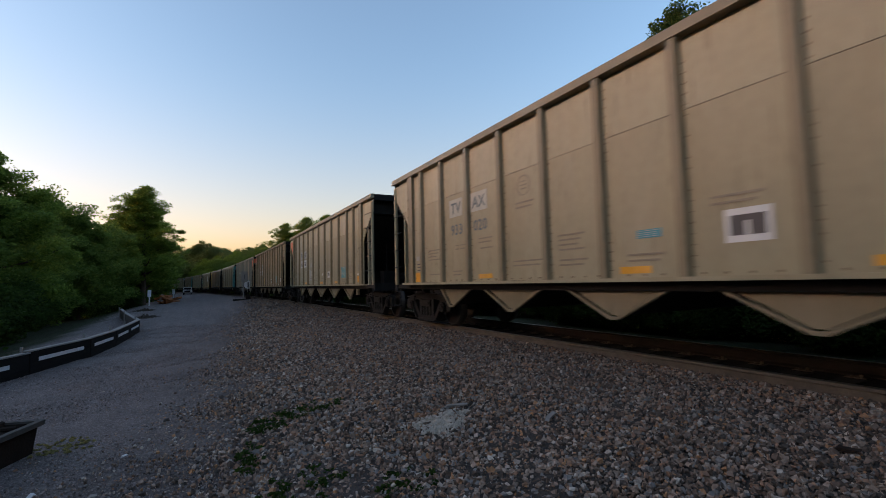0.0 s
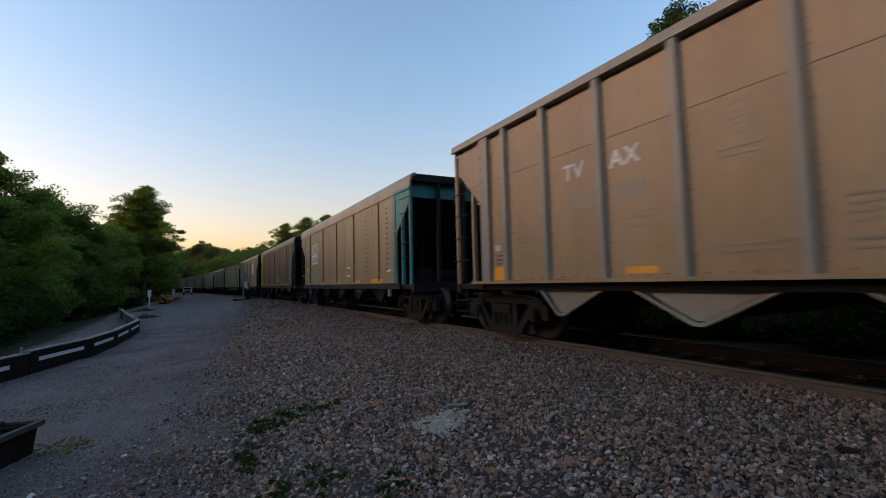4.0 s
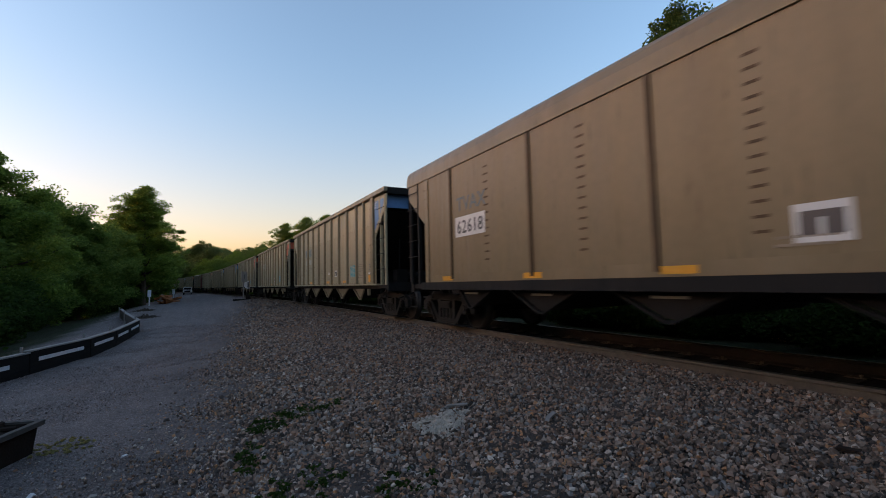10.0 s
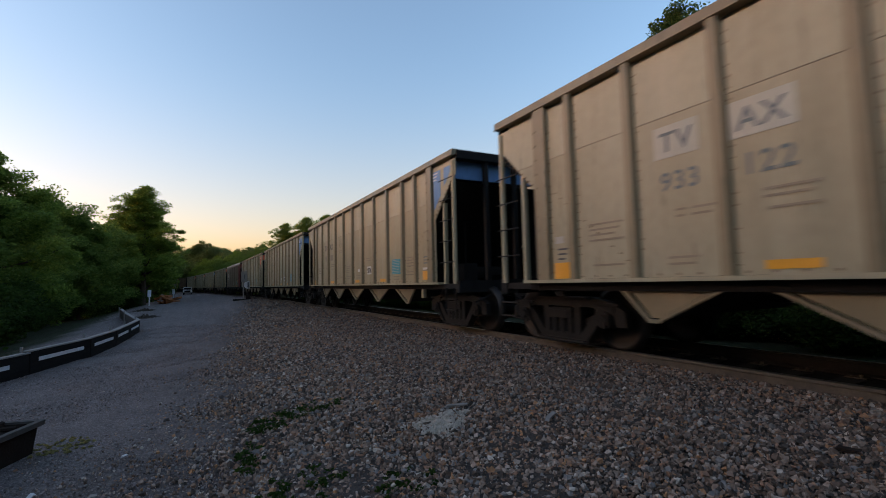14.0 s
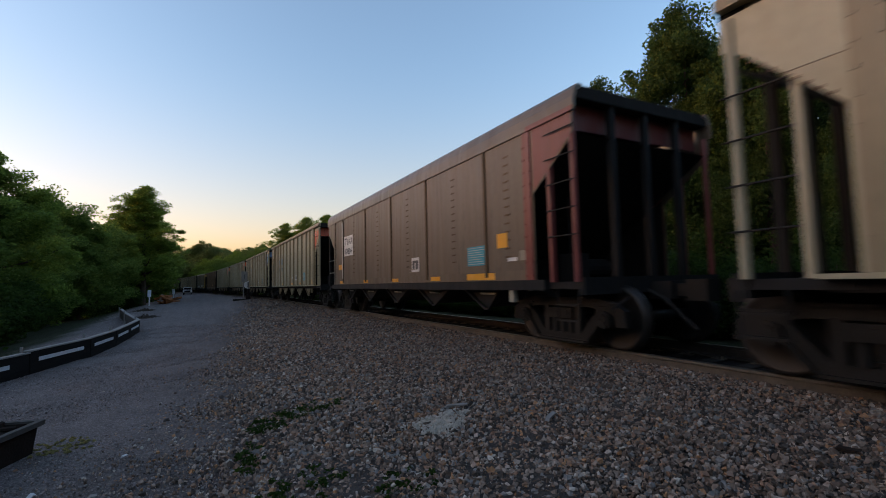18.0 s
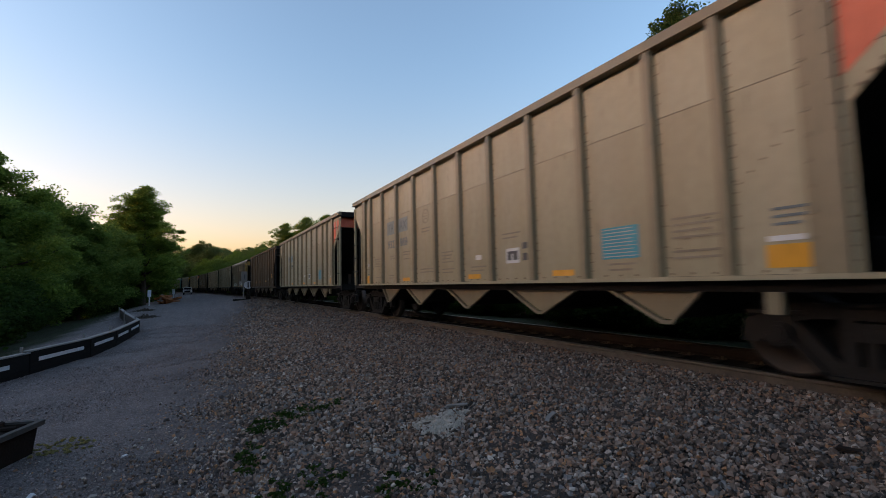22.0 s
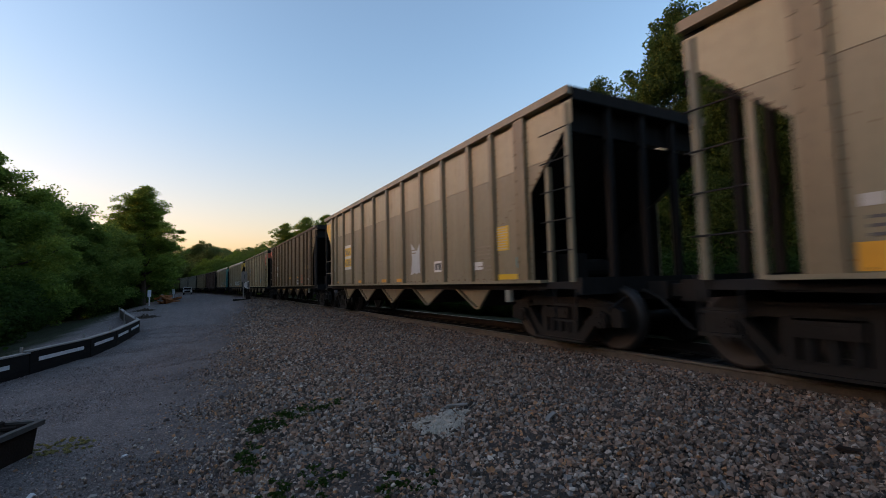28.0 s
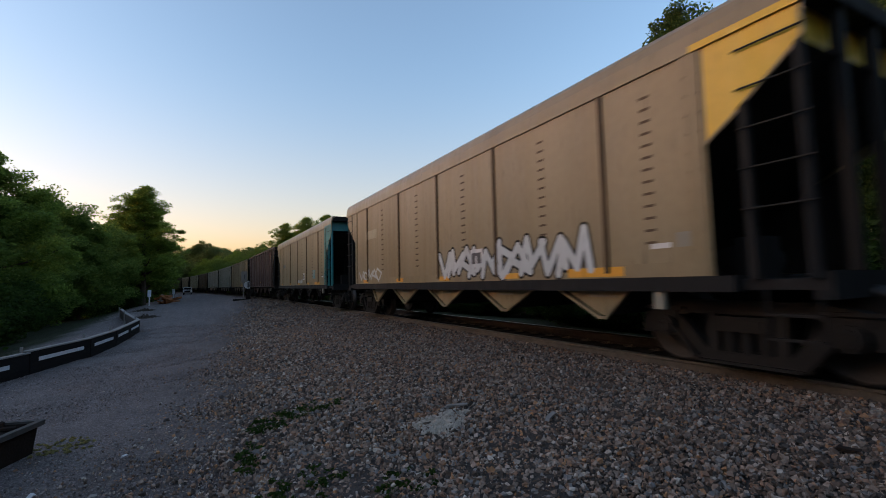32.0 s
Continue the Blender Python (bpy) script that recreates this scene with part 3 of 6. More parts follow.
def spread_woods():
    rnd = random.Random(12)
    t1 = make_tree("broad dark green tree at the wood's edge", 10.5, 3.6, 0.12, 1, 300, 150, 0.14, M["leaf"], 0.6)
    t2 = make_tree("tall green tree with an open crown", 14.0, 3.9, 0.14, 2, 340, 130, 0.15, M["leaf"], 0.46, 0.5)
    t5 = make_tree("tree of the far wood, its green lightened for haze", 10.5, 3.8, 0.08, 8, 200, 90, 0.26, M["leaf_far"], 0.8)
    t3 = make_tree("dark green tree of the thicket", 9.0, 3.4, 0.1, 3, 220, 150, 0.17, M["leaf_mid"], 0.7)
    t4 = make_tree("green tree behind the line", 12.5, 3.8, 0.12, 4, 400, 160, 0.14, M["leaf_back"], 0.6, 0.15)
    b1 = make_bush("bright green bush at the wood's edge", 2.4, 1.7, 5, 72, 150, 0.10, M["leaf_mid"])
    b2 = make_bush("bush in the thicket, its green darkened for shade", 3.4, 2.2, 6, 90, 160, 0.12, M["leaf_dark"])
    b3 = make_bush("bush behind the line, its green darkened for shade", 3.2, 2.1, 16, 90, 150, 0.12, M["leaf_dark"])
    # side of the road
    put(t1, -10.6, 33.5, 3.4, 1.0, 0.93, True)
    put(t3, -11.1, 44.6, 1.0, 1.06)
    put(t3, -10.4, 31.0, 2.2, 0.85)
    for x, y, k, s in ((-14.5, 33, t1, 0.86), (-10.5, 40, t3, 0.76), (-9.0, 47, t3, 0.9), (-16, 42, t1, 0.9), (-8.4, 54, t3, 0.9), (-12, 52, t1, 0.78), (-13, 24, t3, 0.85), (-16.5, 26, t1, 0.9), (-11, 28.5, t3, 0.72), (-15, 60, t1, 0.9), (-20, 50, t1, 1.0), (-19, 34, t3, 1.2)):
        put(k, x, y, rnd.uniform(0, 6), s)
    put(t2, -5.75, 60, 1.0, 1.2, 0.90, True)
    for x, y, k, s in ((-9.5, 66, t2, 0.8), (-7.6, 72, t3, 1.0), (-8.6, 84, t3, 1.0), (-10, 96, t3, 1.1), (-12.5, 110, t3, 1.15), (-15, 125, t1, 1.1), (-19, 140, t1, 1.1), (-13, 76, t2, 0.8)):
        put(k, x, y, rnd.uniform(0, 6), s)
    put(t3, -8.2, 60, 2.0, 0.9, 0.9, True)
    put(t3, -5.9, 75, 0.5, 1.0)
    put(t3, -5.6, 80, 2.5, 1.08)
    put(t2, -6.8, 61.5, 4.2, 0.95)
    put(t3, -5.6, 69, 1.7, 0.75)
    put(b1, -8.0, 19.2, 0.0, 0.9, 0.9, True)
    put(b3, 15.0, 5.0, 0.0, 1.0, 1.0, True)
    put(b2, -8.6, 26, 0.0, 1.0, 1.0, True)
    for x, y, s in ((-11.0, 39, 2.2), (-11.2, 46, 2.3)):
        put(b1, x, y, rnd.uniform(0, 6), s)
    for i in range(34):
        y = rnd.uniform(16, 62)
        x = -np.interp(y, [16, 22, 26, 44, 62], [7.6, 8.2, 9.6, 9.8, 7.4]) - abs(rnd.gauss(0, 1.4))
        put(b1 if rnd.random() < 0.25 else b2, x, y, rnd.uniform(0, 6), rnd.uniform(0.8, 1.35))
    for i in range(14):
        y = rnd.uniform(62, 130)
        put(b2, -6.3 - max(0, y - 70) * 0.09 - abs(rnd.gauss(0, 1.0)), y, rnd.uniform(0, 6), rnd.uniform(0.8, 1.3))
    # behind the line
    put(t4, 19.0, 12.3, 0.0, 0.86, 1.10, True)
    for x, y, s in ((18.8, 9.0, 0.88), (17.5, 4.6, 0.72), (19.2, 17.2, 0.9), (21, 1.5, 0.9), (22.5, 6.5, 0.9), (26, 15, 1.1), (25.5, 20, 1.0), (27, 3, 0.95), (16.8, 0.5, 0.62), (17.6, -4, 0.7), (20.5, 22, 0.72), (22, 30, 0.7), (24, 10, 0.95), (21, 40, 0.72), (22, 52, 0.75), (23, 66, 0.85)):
        put(t4, x, y, rnd.uniform(0, 6), s)
    for x, y, s in ((19.5, 98, 1.25), (23.5, 97, 1.3), (16.5, 106, 1.22), (26, 104, 1.3), (13.5, 122, 0.9), (21, 118, 1.2)):
        put(t2, x, y, rnd.uniform(0, 6), s)
    for i in range(34):
        put(b3, 15.5 + rnd.uniform(0, 5), -8 + 1.5 * i, rnd.uniform(0, 6), rnd.uniform(1.0, 1.5))
    for i in range(46):
        y = rnd.uniform(-4, 70)
        put(b2 if rnd.random() < 0.2 else b3, 12.6 + abs(rnd.gauss(0, 2.2)), y, rnd.uniform(0, 6), rnd.uniform(0.6, 1.1))
    put(t5, 30.0, 150.0, 0.0, 1.0, 1.0, True)
    # far wood on both sides where the line bends away
    for i in range(60):
        y = rnd.uniform(118, 230)
        x = float(line_x(y)) + 5.5 + abs(rnd.gauss(0, 14))
        put(t5, x, y, rnd.uniform(0, 6), rnd.uniform(0.85, 1.02))
    for i in range(30):
        y = rnd.uniform(95, 215)
        x = float(line_x(y)) - 12.5 - abs(rnd.gauss(0, 6)) + max(0, y - 150) * 0.07
        put(rnd.choice((t1, t3)), x, y, rnd.uniform(0, 6), rnd.uniform(1.0, 1.3))
    for i in range(64):
        x, y = -22 + 0.75 * i + rnd.uniform(-0.8, 0.8), rnd.uniform(160, 205)
        if abs(x - float(line_x(y))) < 5.5:
            x += 11
        put(t5, x, y, rnd.uniform(0, 6), rnd.uniform(1.3, 1.6), 1.39 * rnd.uniform(0.9, 1.08))
    for i in range(14):
        put(rnd.choice((t1, t3)), -9.0 - 0.05 * i * i + rnd.uniform(-1, 1), 66 + 6.2 * i, rnd.uniform(0, 6), rnd.uniform(1.0, 1.25))
    # unseen trees added beside and behind the eye to block low sky light
    for i in range(16):
        put(rnd.choice((t1, t3)), -17.5 - rnd.uniform(0, 5), -24 + i * 2.6, rnd.uniform(0, 6), rnd.uniform(0.95, 1.15))
    for i in range(44):
        put(b2 if i % 3 == 0 else rnd.choice((t1, t3)), rnd.uniform(-40, -28), -50 + i * 1.9, rnd.uniform(0, 6), rnd.uniform(1.05, 1.3) * (2 if i % 3 == 0 else 1))
    for i in range(18):
        put(rnd.choice((t1, t4, t3)), rnd.uniform(-13, 0.5), rnd.uniform(-46, -19), rnd.uniform(0, 6), rnd.uniform(0.85, 1.15))
    # close along the bend
    for i in range(20):
        y = 86 + 4.4 * i
        put(rnd.choice((t1, t3)), float(line_x(y)) + rnd.uniform(5.2, 7.0), y, rnd.uniform(0, 6), rnd.uniform(0.8, 1.0))
        put(rnd.choice((t1, t3)), float(line_x(y + 22)) - rnd.uniform(9.5, 11.5), y + 22, rnd.uniform(0, 6), rnd.uniform(0.95, 1.15))
    # more unseen trees added behind the eye, keeping sky light off the car ends
    for i in range(24):
        put(rnd.choice((t1, t4, t3)), rnd.uniform(-16, 1.5), rnd.uniform(-75, -48), rnd.uniform(0, 6), rnd.uniform(0.85, 1.15))
    for i in range(30):
        put(rnd.choice((t1, t4)), 13.5 + rnd.uniform(0, 6), -62 + i * 2.0, rnd.uniform(0, 6), rnd.uniform(0.9, 1.15))


spread_woods()

# ---------- beside the road ----------
M["barrier"] = material("tarred_timber", (0.011, 0.010, 0.010), (0.022, 0.019, 0.017), scale=3, rough=0.9, bump=0.3, stretch=(0.5, 0.5, 4), spec=0.06)
M["edge"] = material("weathered_edge", (0.25, 0.23, 0.21), (0.15, 0.135, 0.122), scale=4, rough=0.8)
M["dull_board"] = material("dull_brown_board", (0.10, 0.085, 0.075), (0.06, 0.05, 0.045), scale=4, rough=0.85, bump=0.3)
M["stripe"] = material("white_reflective_strip", (0.62, 0.62, 0.64), (0.45, 0.45, 0.46), scale=5, rough=0.4)
M["post_white"] = material("white_post", (0.55, 0.57, 0.58), (0.4, 0.42, 0.43), scale=5, rough=0.6)
M["sign"] = material("pale_sign_face", (0.62, 0.68, 0.72), (0.5, 0.55, 0.58), scale=6, rough=0.5)
M["orange_wood"] = material("orange_brown_scrap", (0.32, 0.11, 0.04), (0.18, 0.08, 0.04), scale=3, rough=0.9, bump=0.4)
M["rust"] = material("rusty_steel", (0.028, 0.020, 0.016), (0.014, 0.011, 0.010), scale=4, rough=0.9, bump=0.3, spec=0.08)
M["pale_ash"] = material("pale_spilt_grit", (0.50, 0.45, 0.385), (0.30, 0.265, 0.22), scale=14, rough=0.95, bump=0.8, fine=70)
BAR = [(-4.35, 8.6), (-3.12, 12.2), (-2.51, 14.4), (-2.28, 16.55), (-2.22, 18.9), (-2.2, 21.5)]


def along(p, q, back=0.0):
    """The pose at p that looks along the plan to q with x."""
    return pose(p[0], p[1], float(ground_z(p[0], p[1])), 0, 0, math.degrees(math.atan2(q[1] - p[1], q[0] - p[0])))


def barrier_piece(p, q, stripe=True, tone="barrier"):
    ln = math.dist(p, q)
    thing = new("barrier_section", None)
    tagged(thing, "low black barrier section with a white reflective strip", "barrier", "barrier along the road")
    thing.matrix_world = along(p, q)
    bm = bmesh.new()
    box(bm, 0.01, ln - 0.01, -0.06, 0.06, -0.12, 0.46)
    bmesh.ops.bevel(bm, geom=bm.edges[:], offset=0.01, segments=1, affect="EDGES")
    part("panel", bm, M[tone], thing)
    bm = bmesh.new()
    box(bm, 0.0, ln, -0.07, 0.07, 0.46, 0.488)
    part("capping", bm, M["edge"], thing)
    if stripe:
        bm = bmesh.new()
        box(bm, ln * 0.12, ln * 0.86, -0.066, -0.06, 0.24, 0.32)
        part("reflective_strip", bm, M["stripe"], thing, "white reflective strip")
    bm = bmesh.new()
    box(bm, ln - 0.025, ln + 0.015, 0.075, 0.115, -0.1, 0.6)
    part("post", bm, M["edge"], thing)


barrier_piece((-5.6, 5.0), BAR[0])
for p, q in zip(BAR, BAR[1:]):
    barrier_piece(p, q)
barrier_piece(BAR[-1], (-3.3, 27.5), False, "dull_board")
barrier_piece((-3.3, 27.5), (-4.45, 34.65), False, "dull_board")


M["rim"] = material("scuffed_rim", (0.085, 0.078, 0.072), (0.045, 0.04, 0.036), scale=6, rough=0.85, spec=0.1)


def scrap_bin():
    thing = new("scrap_bin", None)
    tagged(thing, "dark rusty open steel skip holding scrap, on the road's edge", "skip")
    thing.matrix_world = pose(-2.02, 5.72, float(ground_z(-1.9, 6.0)), 0, 0, 71)
    bm = bmesh.new()
    # tapered shell with an open top
    lo, hi, t = (0.67, 0.29), (0.70, 0.32), 0.02
    rings = []
    for (a, b), z in (((lo[0], lo[1]), 0.0), ((hi[0], hi[1]), 0.31), ((hi[0] - t, hi[1] - t), 0.31), ((lo[0] - t, lo[1] - t), 0.05)):
        rings.append([bm.verts.new(p) for p in ((-a, -b, z), (a, -b, z), (a, b, z), (-a, b, z))])
    for r, s in zip(rings, rings[1:]):
        for i in range(4):
            bm.faces.new((r[i], r[(i + 1) % 4], s[(i + 1) % 4], s[i]))
    bm.faces.new(rings[0][::-1])
    bm.faces.new(rings[-1])
    bmesh.ops.recalc_face_normals(bm, faces=bm.faces[:])
    part("shell", bm, M["rust"], thing)
    bm = bmesh.new()
    for s in (-1, 1):
        box(bm, -0.74, 0.74, s * 0.33 - 0.03, s * 0.33 + 0.03, 0.28, 0.33)
        box(bm, s * 0.71 - 0.03, s * 0.71 + 0.03, -0.30, 0.30, 0.282, 0.332)
    part("rim", bm, M["rim"], thing, "scuffed grey rim")
    rnd = random.Random(3)
    bm = bmesh.new()
    for i in range(26):
        c = Vector((rnd.uniform(-0.55, 0.55), rnd.uniform(-0.2, 0.2), rnd.uniform(0.26, 0.37)))
        d = Vector((rnd.uniform(-1, 1), rnd.uniform(-1, 1), rnd.uniform(-0.2, 0.25))).normalized() * rnd.uniform(0.08, 0.22)
        rod(bm, c - d, c + d, rnd.uniform(0.012, 0.035), 6)
    box(bm, -0.6, 0.6, -0.24, 0.24, 0.2, 0.26)
    part("scrap", bm, M["rust"], thing, "broken scrap pieces")


scrap_bin()


def marker_post(x, y, hgt, w, label, cap=False):
    thing = new("marker_post", None)
    tagged(thing, label, "sign")
    thing.location = (x, y, float(ground_z(x, y)))
    bm = bmesh.new()
    box(bm, -0.05, 0.05, -0.05, 0.05, -0.1, hgt)
    part("post", bm, M["post_white"], thing)
    bm = bmesh.new()
    box(bm, -w / 2, w / 2, -0.075, -0.05, hgt - 0.66, hgt + 0.02)
    bmesh.ops.bevel(bm, geom=bm.edges[:], offset=0.008, segments=1, affect="EDGES")
    part("sign_plate", bm, M["sign"], thing, "pale blue-white plate")
    if cap:
        bm = bmesh.new()
        box(bm, -0.09, 0.09, -0.08, 0.06, hgt + 0.02, hgt + 0.42)
        part("cap", bm, M["red"], thing, "red cap")


marker_post(-4.65, 54.2, 1.55, 0.32, "white marker post with a pale plate at the wood's edge")
marker_post(-3.6, 76.0, 1.5, 0.36, "white marker post with a red cap by the scrap", True)


def switch_stand():
    x, y = 3.55, 47.8
    thing = new("switch_stand", None)
    tagged(thing, "switch stand with a white round target and grey box", "switch stand")
    thing.location = (x, y, float(ground_z(x, y)))
    bm = bmesh.new()
    box(bm, -0.9, 2.6, -0.15, 0.15, -0.1, 0.12)
    part("long_tie", bm, M["tie"], thing)
    bm = bmesh.new()
    box(bm, -0.9, 2.6, 0.35, 0.6, -0.1, 0.10)
    part("long_tie", bm, M["tie"], thing)
    bm = bmesh.new()
    rod(bm, (0, 0, 0.1), (0, 0, 2.2), 0.07, 10)
    part("mast", bm, M["edge"], thing)
    bm = bmesh.new()
    box(bm, -0.2, 0.34, -0.16, 0.1, 1.75, 2.75)
    bmesh.ops.bevel(bm, geom=bm.edges[:], offset=0.02, segments=2, affect="EDGES")
    part("box", bm, M["edge"], thing, "weathered grey steel box")
    bm = bmesh.new()
    box(bm, 0.02, 0.12, -0.167, -0.16, 2.05, 2.45)
    part("marking", bm, M["letter"], thing)
    bm = bmesh.new()
    rod(bm, (0.42, -0.04, 1.45), (0.42, 0.0, 1.45), 0.38, 28)
    part("target", bm, M["stripe"], thing, "white round target")
    bm = bmesh.new()
    box(bm, 0.35, 0.49, -0.05, -0.04, 1.2, 1.7)
    part("target_bar", bm, M["letter"], thing)
    bm = bmesh.new()
    rod(bm, (0.42, 0, 0.1), (0.42, 0, 1.2), 0.05, 8)
    box(bm, 0.22, 0.62, -0.2, 0.2, 0.1, 0.5)
    part("lever_base", bm, M["rust"], thing)


switch_stand()


def scrap_heap():
    rnd = random.Random(8)
    thing = new("scrap_heap", None)
    tagged(thing, "heap of orange-brown scrap boards on the road's edge", "scrap heap")
    thing.location = (-3.2, 58.6, float(ground_z(-3.2, 58.6)))
    for i in range(14):
        bm = bmesh.new()
        w, t = rnd.uniform(0.5, 1.4), rnd.uniform(0.06, 0.25)
        box(bm, -w / 2, w / 2, -0.3, 0.3, -t / 2, t / 2)
        c = pose(rnd.uniform(-0.8, 0.7), rnd.uniform(-0.5, 0.5), 0.1 + 0.055 * i, rnd.uniform(-25, 25), rnd.uniform(-25, 25), rnd.uniform(-50, 50))
        bmesh.ops.transform(bm, matrix=c, verts=bm.verts[:])
        part("board", bm, M["orange_wood"], thing)
    bm = bmesh.new()
    box(bm, -0.09, 0.09, -0.05, 0.05, 0, 1.1)
    bmesh.ops.transform(bm, matrix=pose(-0.95, 0, 0, 0, 18, 10), verts=bm.verts[:])
    part("upright_board", bm, M["edge"], thing, "pale upright board")


scrap_heap()


def dirt_heap(x, y, r, seed):
    rng = np.random.default_rng(seed)
    n = 160
    a, d = rng.uniform(0, 6.28, n), r * rng.random(n) ** 0.6
    xs, ys = x + d * np.cos(a), y + 1.6 * d * np.sin(a)
    me = stones_mesh("debris", xs, ys, rng.uniform(0.06, 0.2, n) * (1.2 - d / r), rng, M["bark"], 0.3)
    tagged(new("debris_heap", me), "low heap of dark debris on the road's edge", "debris", kind="stuff")


dirt_heap(-2.9, 32.0, 0.75, 1)
dirt_heap(-3.9, 42.0, 0.8, 2)


def pale_patch():
    rng = np.random.default_rng(4)
    n = 2400
    # a ragged patch, thin at its rim
    a, d = rng.uniform(0, 6.283, n), rng.random(n) ** 0.7
    d = d * (0.72 + 0.2 * np.sin(3 * a + 0.6) + 0.14 * np.sin(7 * a + 2) + 0.1 * np.sin(13 * a))
    xs = 2.19 + 0.40 * d * np.cos(a) + rng.normal(0, 0.02, n)
    ys = 4.24 + 0.36 * d * np.sin(a) + 0.1 * d * np.cos(a) + rng.normal(0, 0.02, n)
    me = stones_mesh("grit", xs, ys, 0.008 + 0.022 * rng.random(n) ** 2, rng, M["pale_ash"], 0.95)
    tagged(new("spilt_grit", me), "pale grey patch of spilt grit on the ballast", "grit", kind="stuff")


pale_patch()


def weeds(x, y, rx, ry, n, hgt, seed, mat):
    """Low leafy weeds in tufts."""
    rng = np.random.default_rng(seed)
    a, d = rng.uniform(0, 6.28, n), rng.random(n) ** 0.6
    px, py = x + rx * d * np.cos(a), y + ry * d * np.sin(a)
    pz = ground_z(px, py) + hgt * rng.uniform(0.3, 0.8, n)
    me = leaves_mesh("weeds", list(zip(px, py, pz)), hgt * 1.1, 22, 0.03, rng, mat)
    tagged(new("weeds", me), "low green weeds among the stones", "weeds", kind="stuff")


weeds(0.95, 5.8, 0.42, 0.2, 34, 0.045, 1, M["leaf_dark"])
weeds(1.35, 5.9, 0.25, 0.2, 14, 0.04, 9, M["leaf_dark"])
weeds(0.66, 5.5, 0.2, 0.16, 24, 0.045, 2, M["leaf_dark"])
weeds(0.42, 4.7, 0.14, 0.42, 20, 0.04, 3, M["leaf_dark"])
weeds(0.72, 3.8, 0.35, 0.35, 34, 0.035, 4, M["leaf_dark"])
weeds(1.35, 3.3, 0.3, 0.25, 22, 0.03, 7, M["leaf_dark"])
weeds(-1.3, 6.35, 0.34, 0.3, 80, 0.012, 5, M["dry"])


def stick(x, y, ln, turn, tone, label):
    bm = bmesh.new()
    slab(bm, [(-ln / 2, 0.0), (ln / 2 - 0.05, 0.0), (ln / 2, 0.02), (-ln / 2 + 0.03, 0.026)], -0.022, 0.022)
    ob = new("stick", mesh_of(bm, "stick", M[tone]))
    ob.matrix_world = pose(x, y, float(ground_z(x, y)) + 0.025, 8, -4, turn)
    tagged(ob, label, "wood scrap")


stick(2.55, 4.55, 0.26, -28, "edge", "weathered grey wood splinter on the ballast")
stick(3.05, 3.55, 0.22, 30, "edge", "weathered grey wood splinter on the ballast")
stick(0.2, 3.45, 0.1, 70, "edge", "pale scrap of wood on the gravel")
stick(-1.19, 4.89, 0.05, 40, "post_white", "small pale scrap on the gravel")
stick(-0.65, 5.53, 0.06, -60, "post_white", "small pale scrap on the gravel")
stick(4.05, 1.58, 0.16, -80, "rust", "thin grey metal rod on the ballast")
stick(-0.75, 4.6, 0.07, 10, "edge", "pale scrap of wood on the gravel")


def pickup():
    """A white pickup, seen from the front, far down the road."""
    x, y = -2.7, 112.0
    thing = new("pickup_truck", None)
    tagged(thing, "white pickup truck parked far along the road", "truck")
    thing.matrix_world = pose(x, y, float(ground_z(x, y)), 0, 0, 0) @ Matrix.Diagonal((0.9, 0.9, 0.9, 1))
    M["car_white"] = material("white_car_paint", (0.6, 0.61, 0.63), (0.5, 0.51, 0.53), rough=0.3, coat=0.5)
    M["tyre"] = material("tyre_rubber", (0.02, 0.02, 0.02), rough=0.9)
    M["window"] = material("dark_window", (0.012, 0.014, 0.016), (0.01, 0.01, 0.012), rough=0.1)
    bm = bmesh.new()
    box(bm, -0.95, 0.95, -1.9, 3.2, 0.55, 1.15)
    box(bm, -0.88, 0.88, -0.6, 1.4, 1.15, 1.8)
    bmesh.ops.bevel(bm, geom=bm.edges[:], offset=0.1, segments=2, affect="EDGES")
    part("body", bm, M["car_white"], thing)
    bm = bmesh.new()
    box(bm, -0.74, 0.74, -0.62, -0.58, 1.2, 1.68)
    part("windscreen", bm, M["window"], thing)
    bm = bmesh.new()
    box(bm, -0.62, 0.62, -1.93, -1.88, 0.6, 1.0)
    part("grille", bm, M["window"], thing)
    for sx in (-1, 1):
        for yy in (-1.2, 2.2):
            bm = bmesh.new()
            rod(bm, (sx * 0.92, yy, 0.36), (sx * 0.68, yy, 0.36), 0.36, 16)
            part("wheel", bm, M["tyre"], thing)


pickup()


# ---------- the hopper cars ----------
# A car stands on its own axes: x to its leading end, y across (the viewed side is -y), z up from the rail heads.
HALF = {"ribbed": 7.20, "smooth": 6.93}
CENTRE = {"ribbed": 7.15, "smooth": 6.82}     # from the trailing top corner to the middle
MESH = {}


def keep(name, build, mat="iron"):
    """Build a shared mesh once."""
    if name not in MESH:
        bm = bmesh.new()
        build(bm)
        MESH[name] = mesh_of(bm, name, M[mat] if isinstance(mat, str) else [M[q] for q in mat])
    return MESH[name]


def side_outline(h, bol, top):
    return [(-bol, 1.04), (bol, 1.04), (bol, 2.38), (bol + 0.25, 2.56), (h - 0.12, 3.02), (h - 0.03, 3.12), (h - 0.03, top),
            (-h + 0.03, top), (-h + 0.03, 3.12), (-h + 0.12, 3.02), (-bol - 0.25, 2.56), (-bol, 2.38)]


def build_side_ribbed(bm):
    slab(bm, [(-6.22, 1.04), (6.22, 1.04), (6.22, 2.42), (6.645, 2.839), (-6.645, 2.839), (-6.22, 2.42)], -1.53, -1.51)


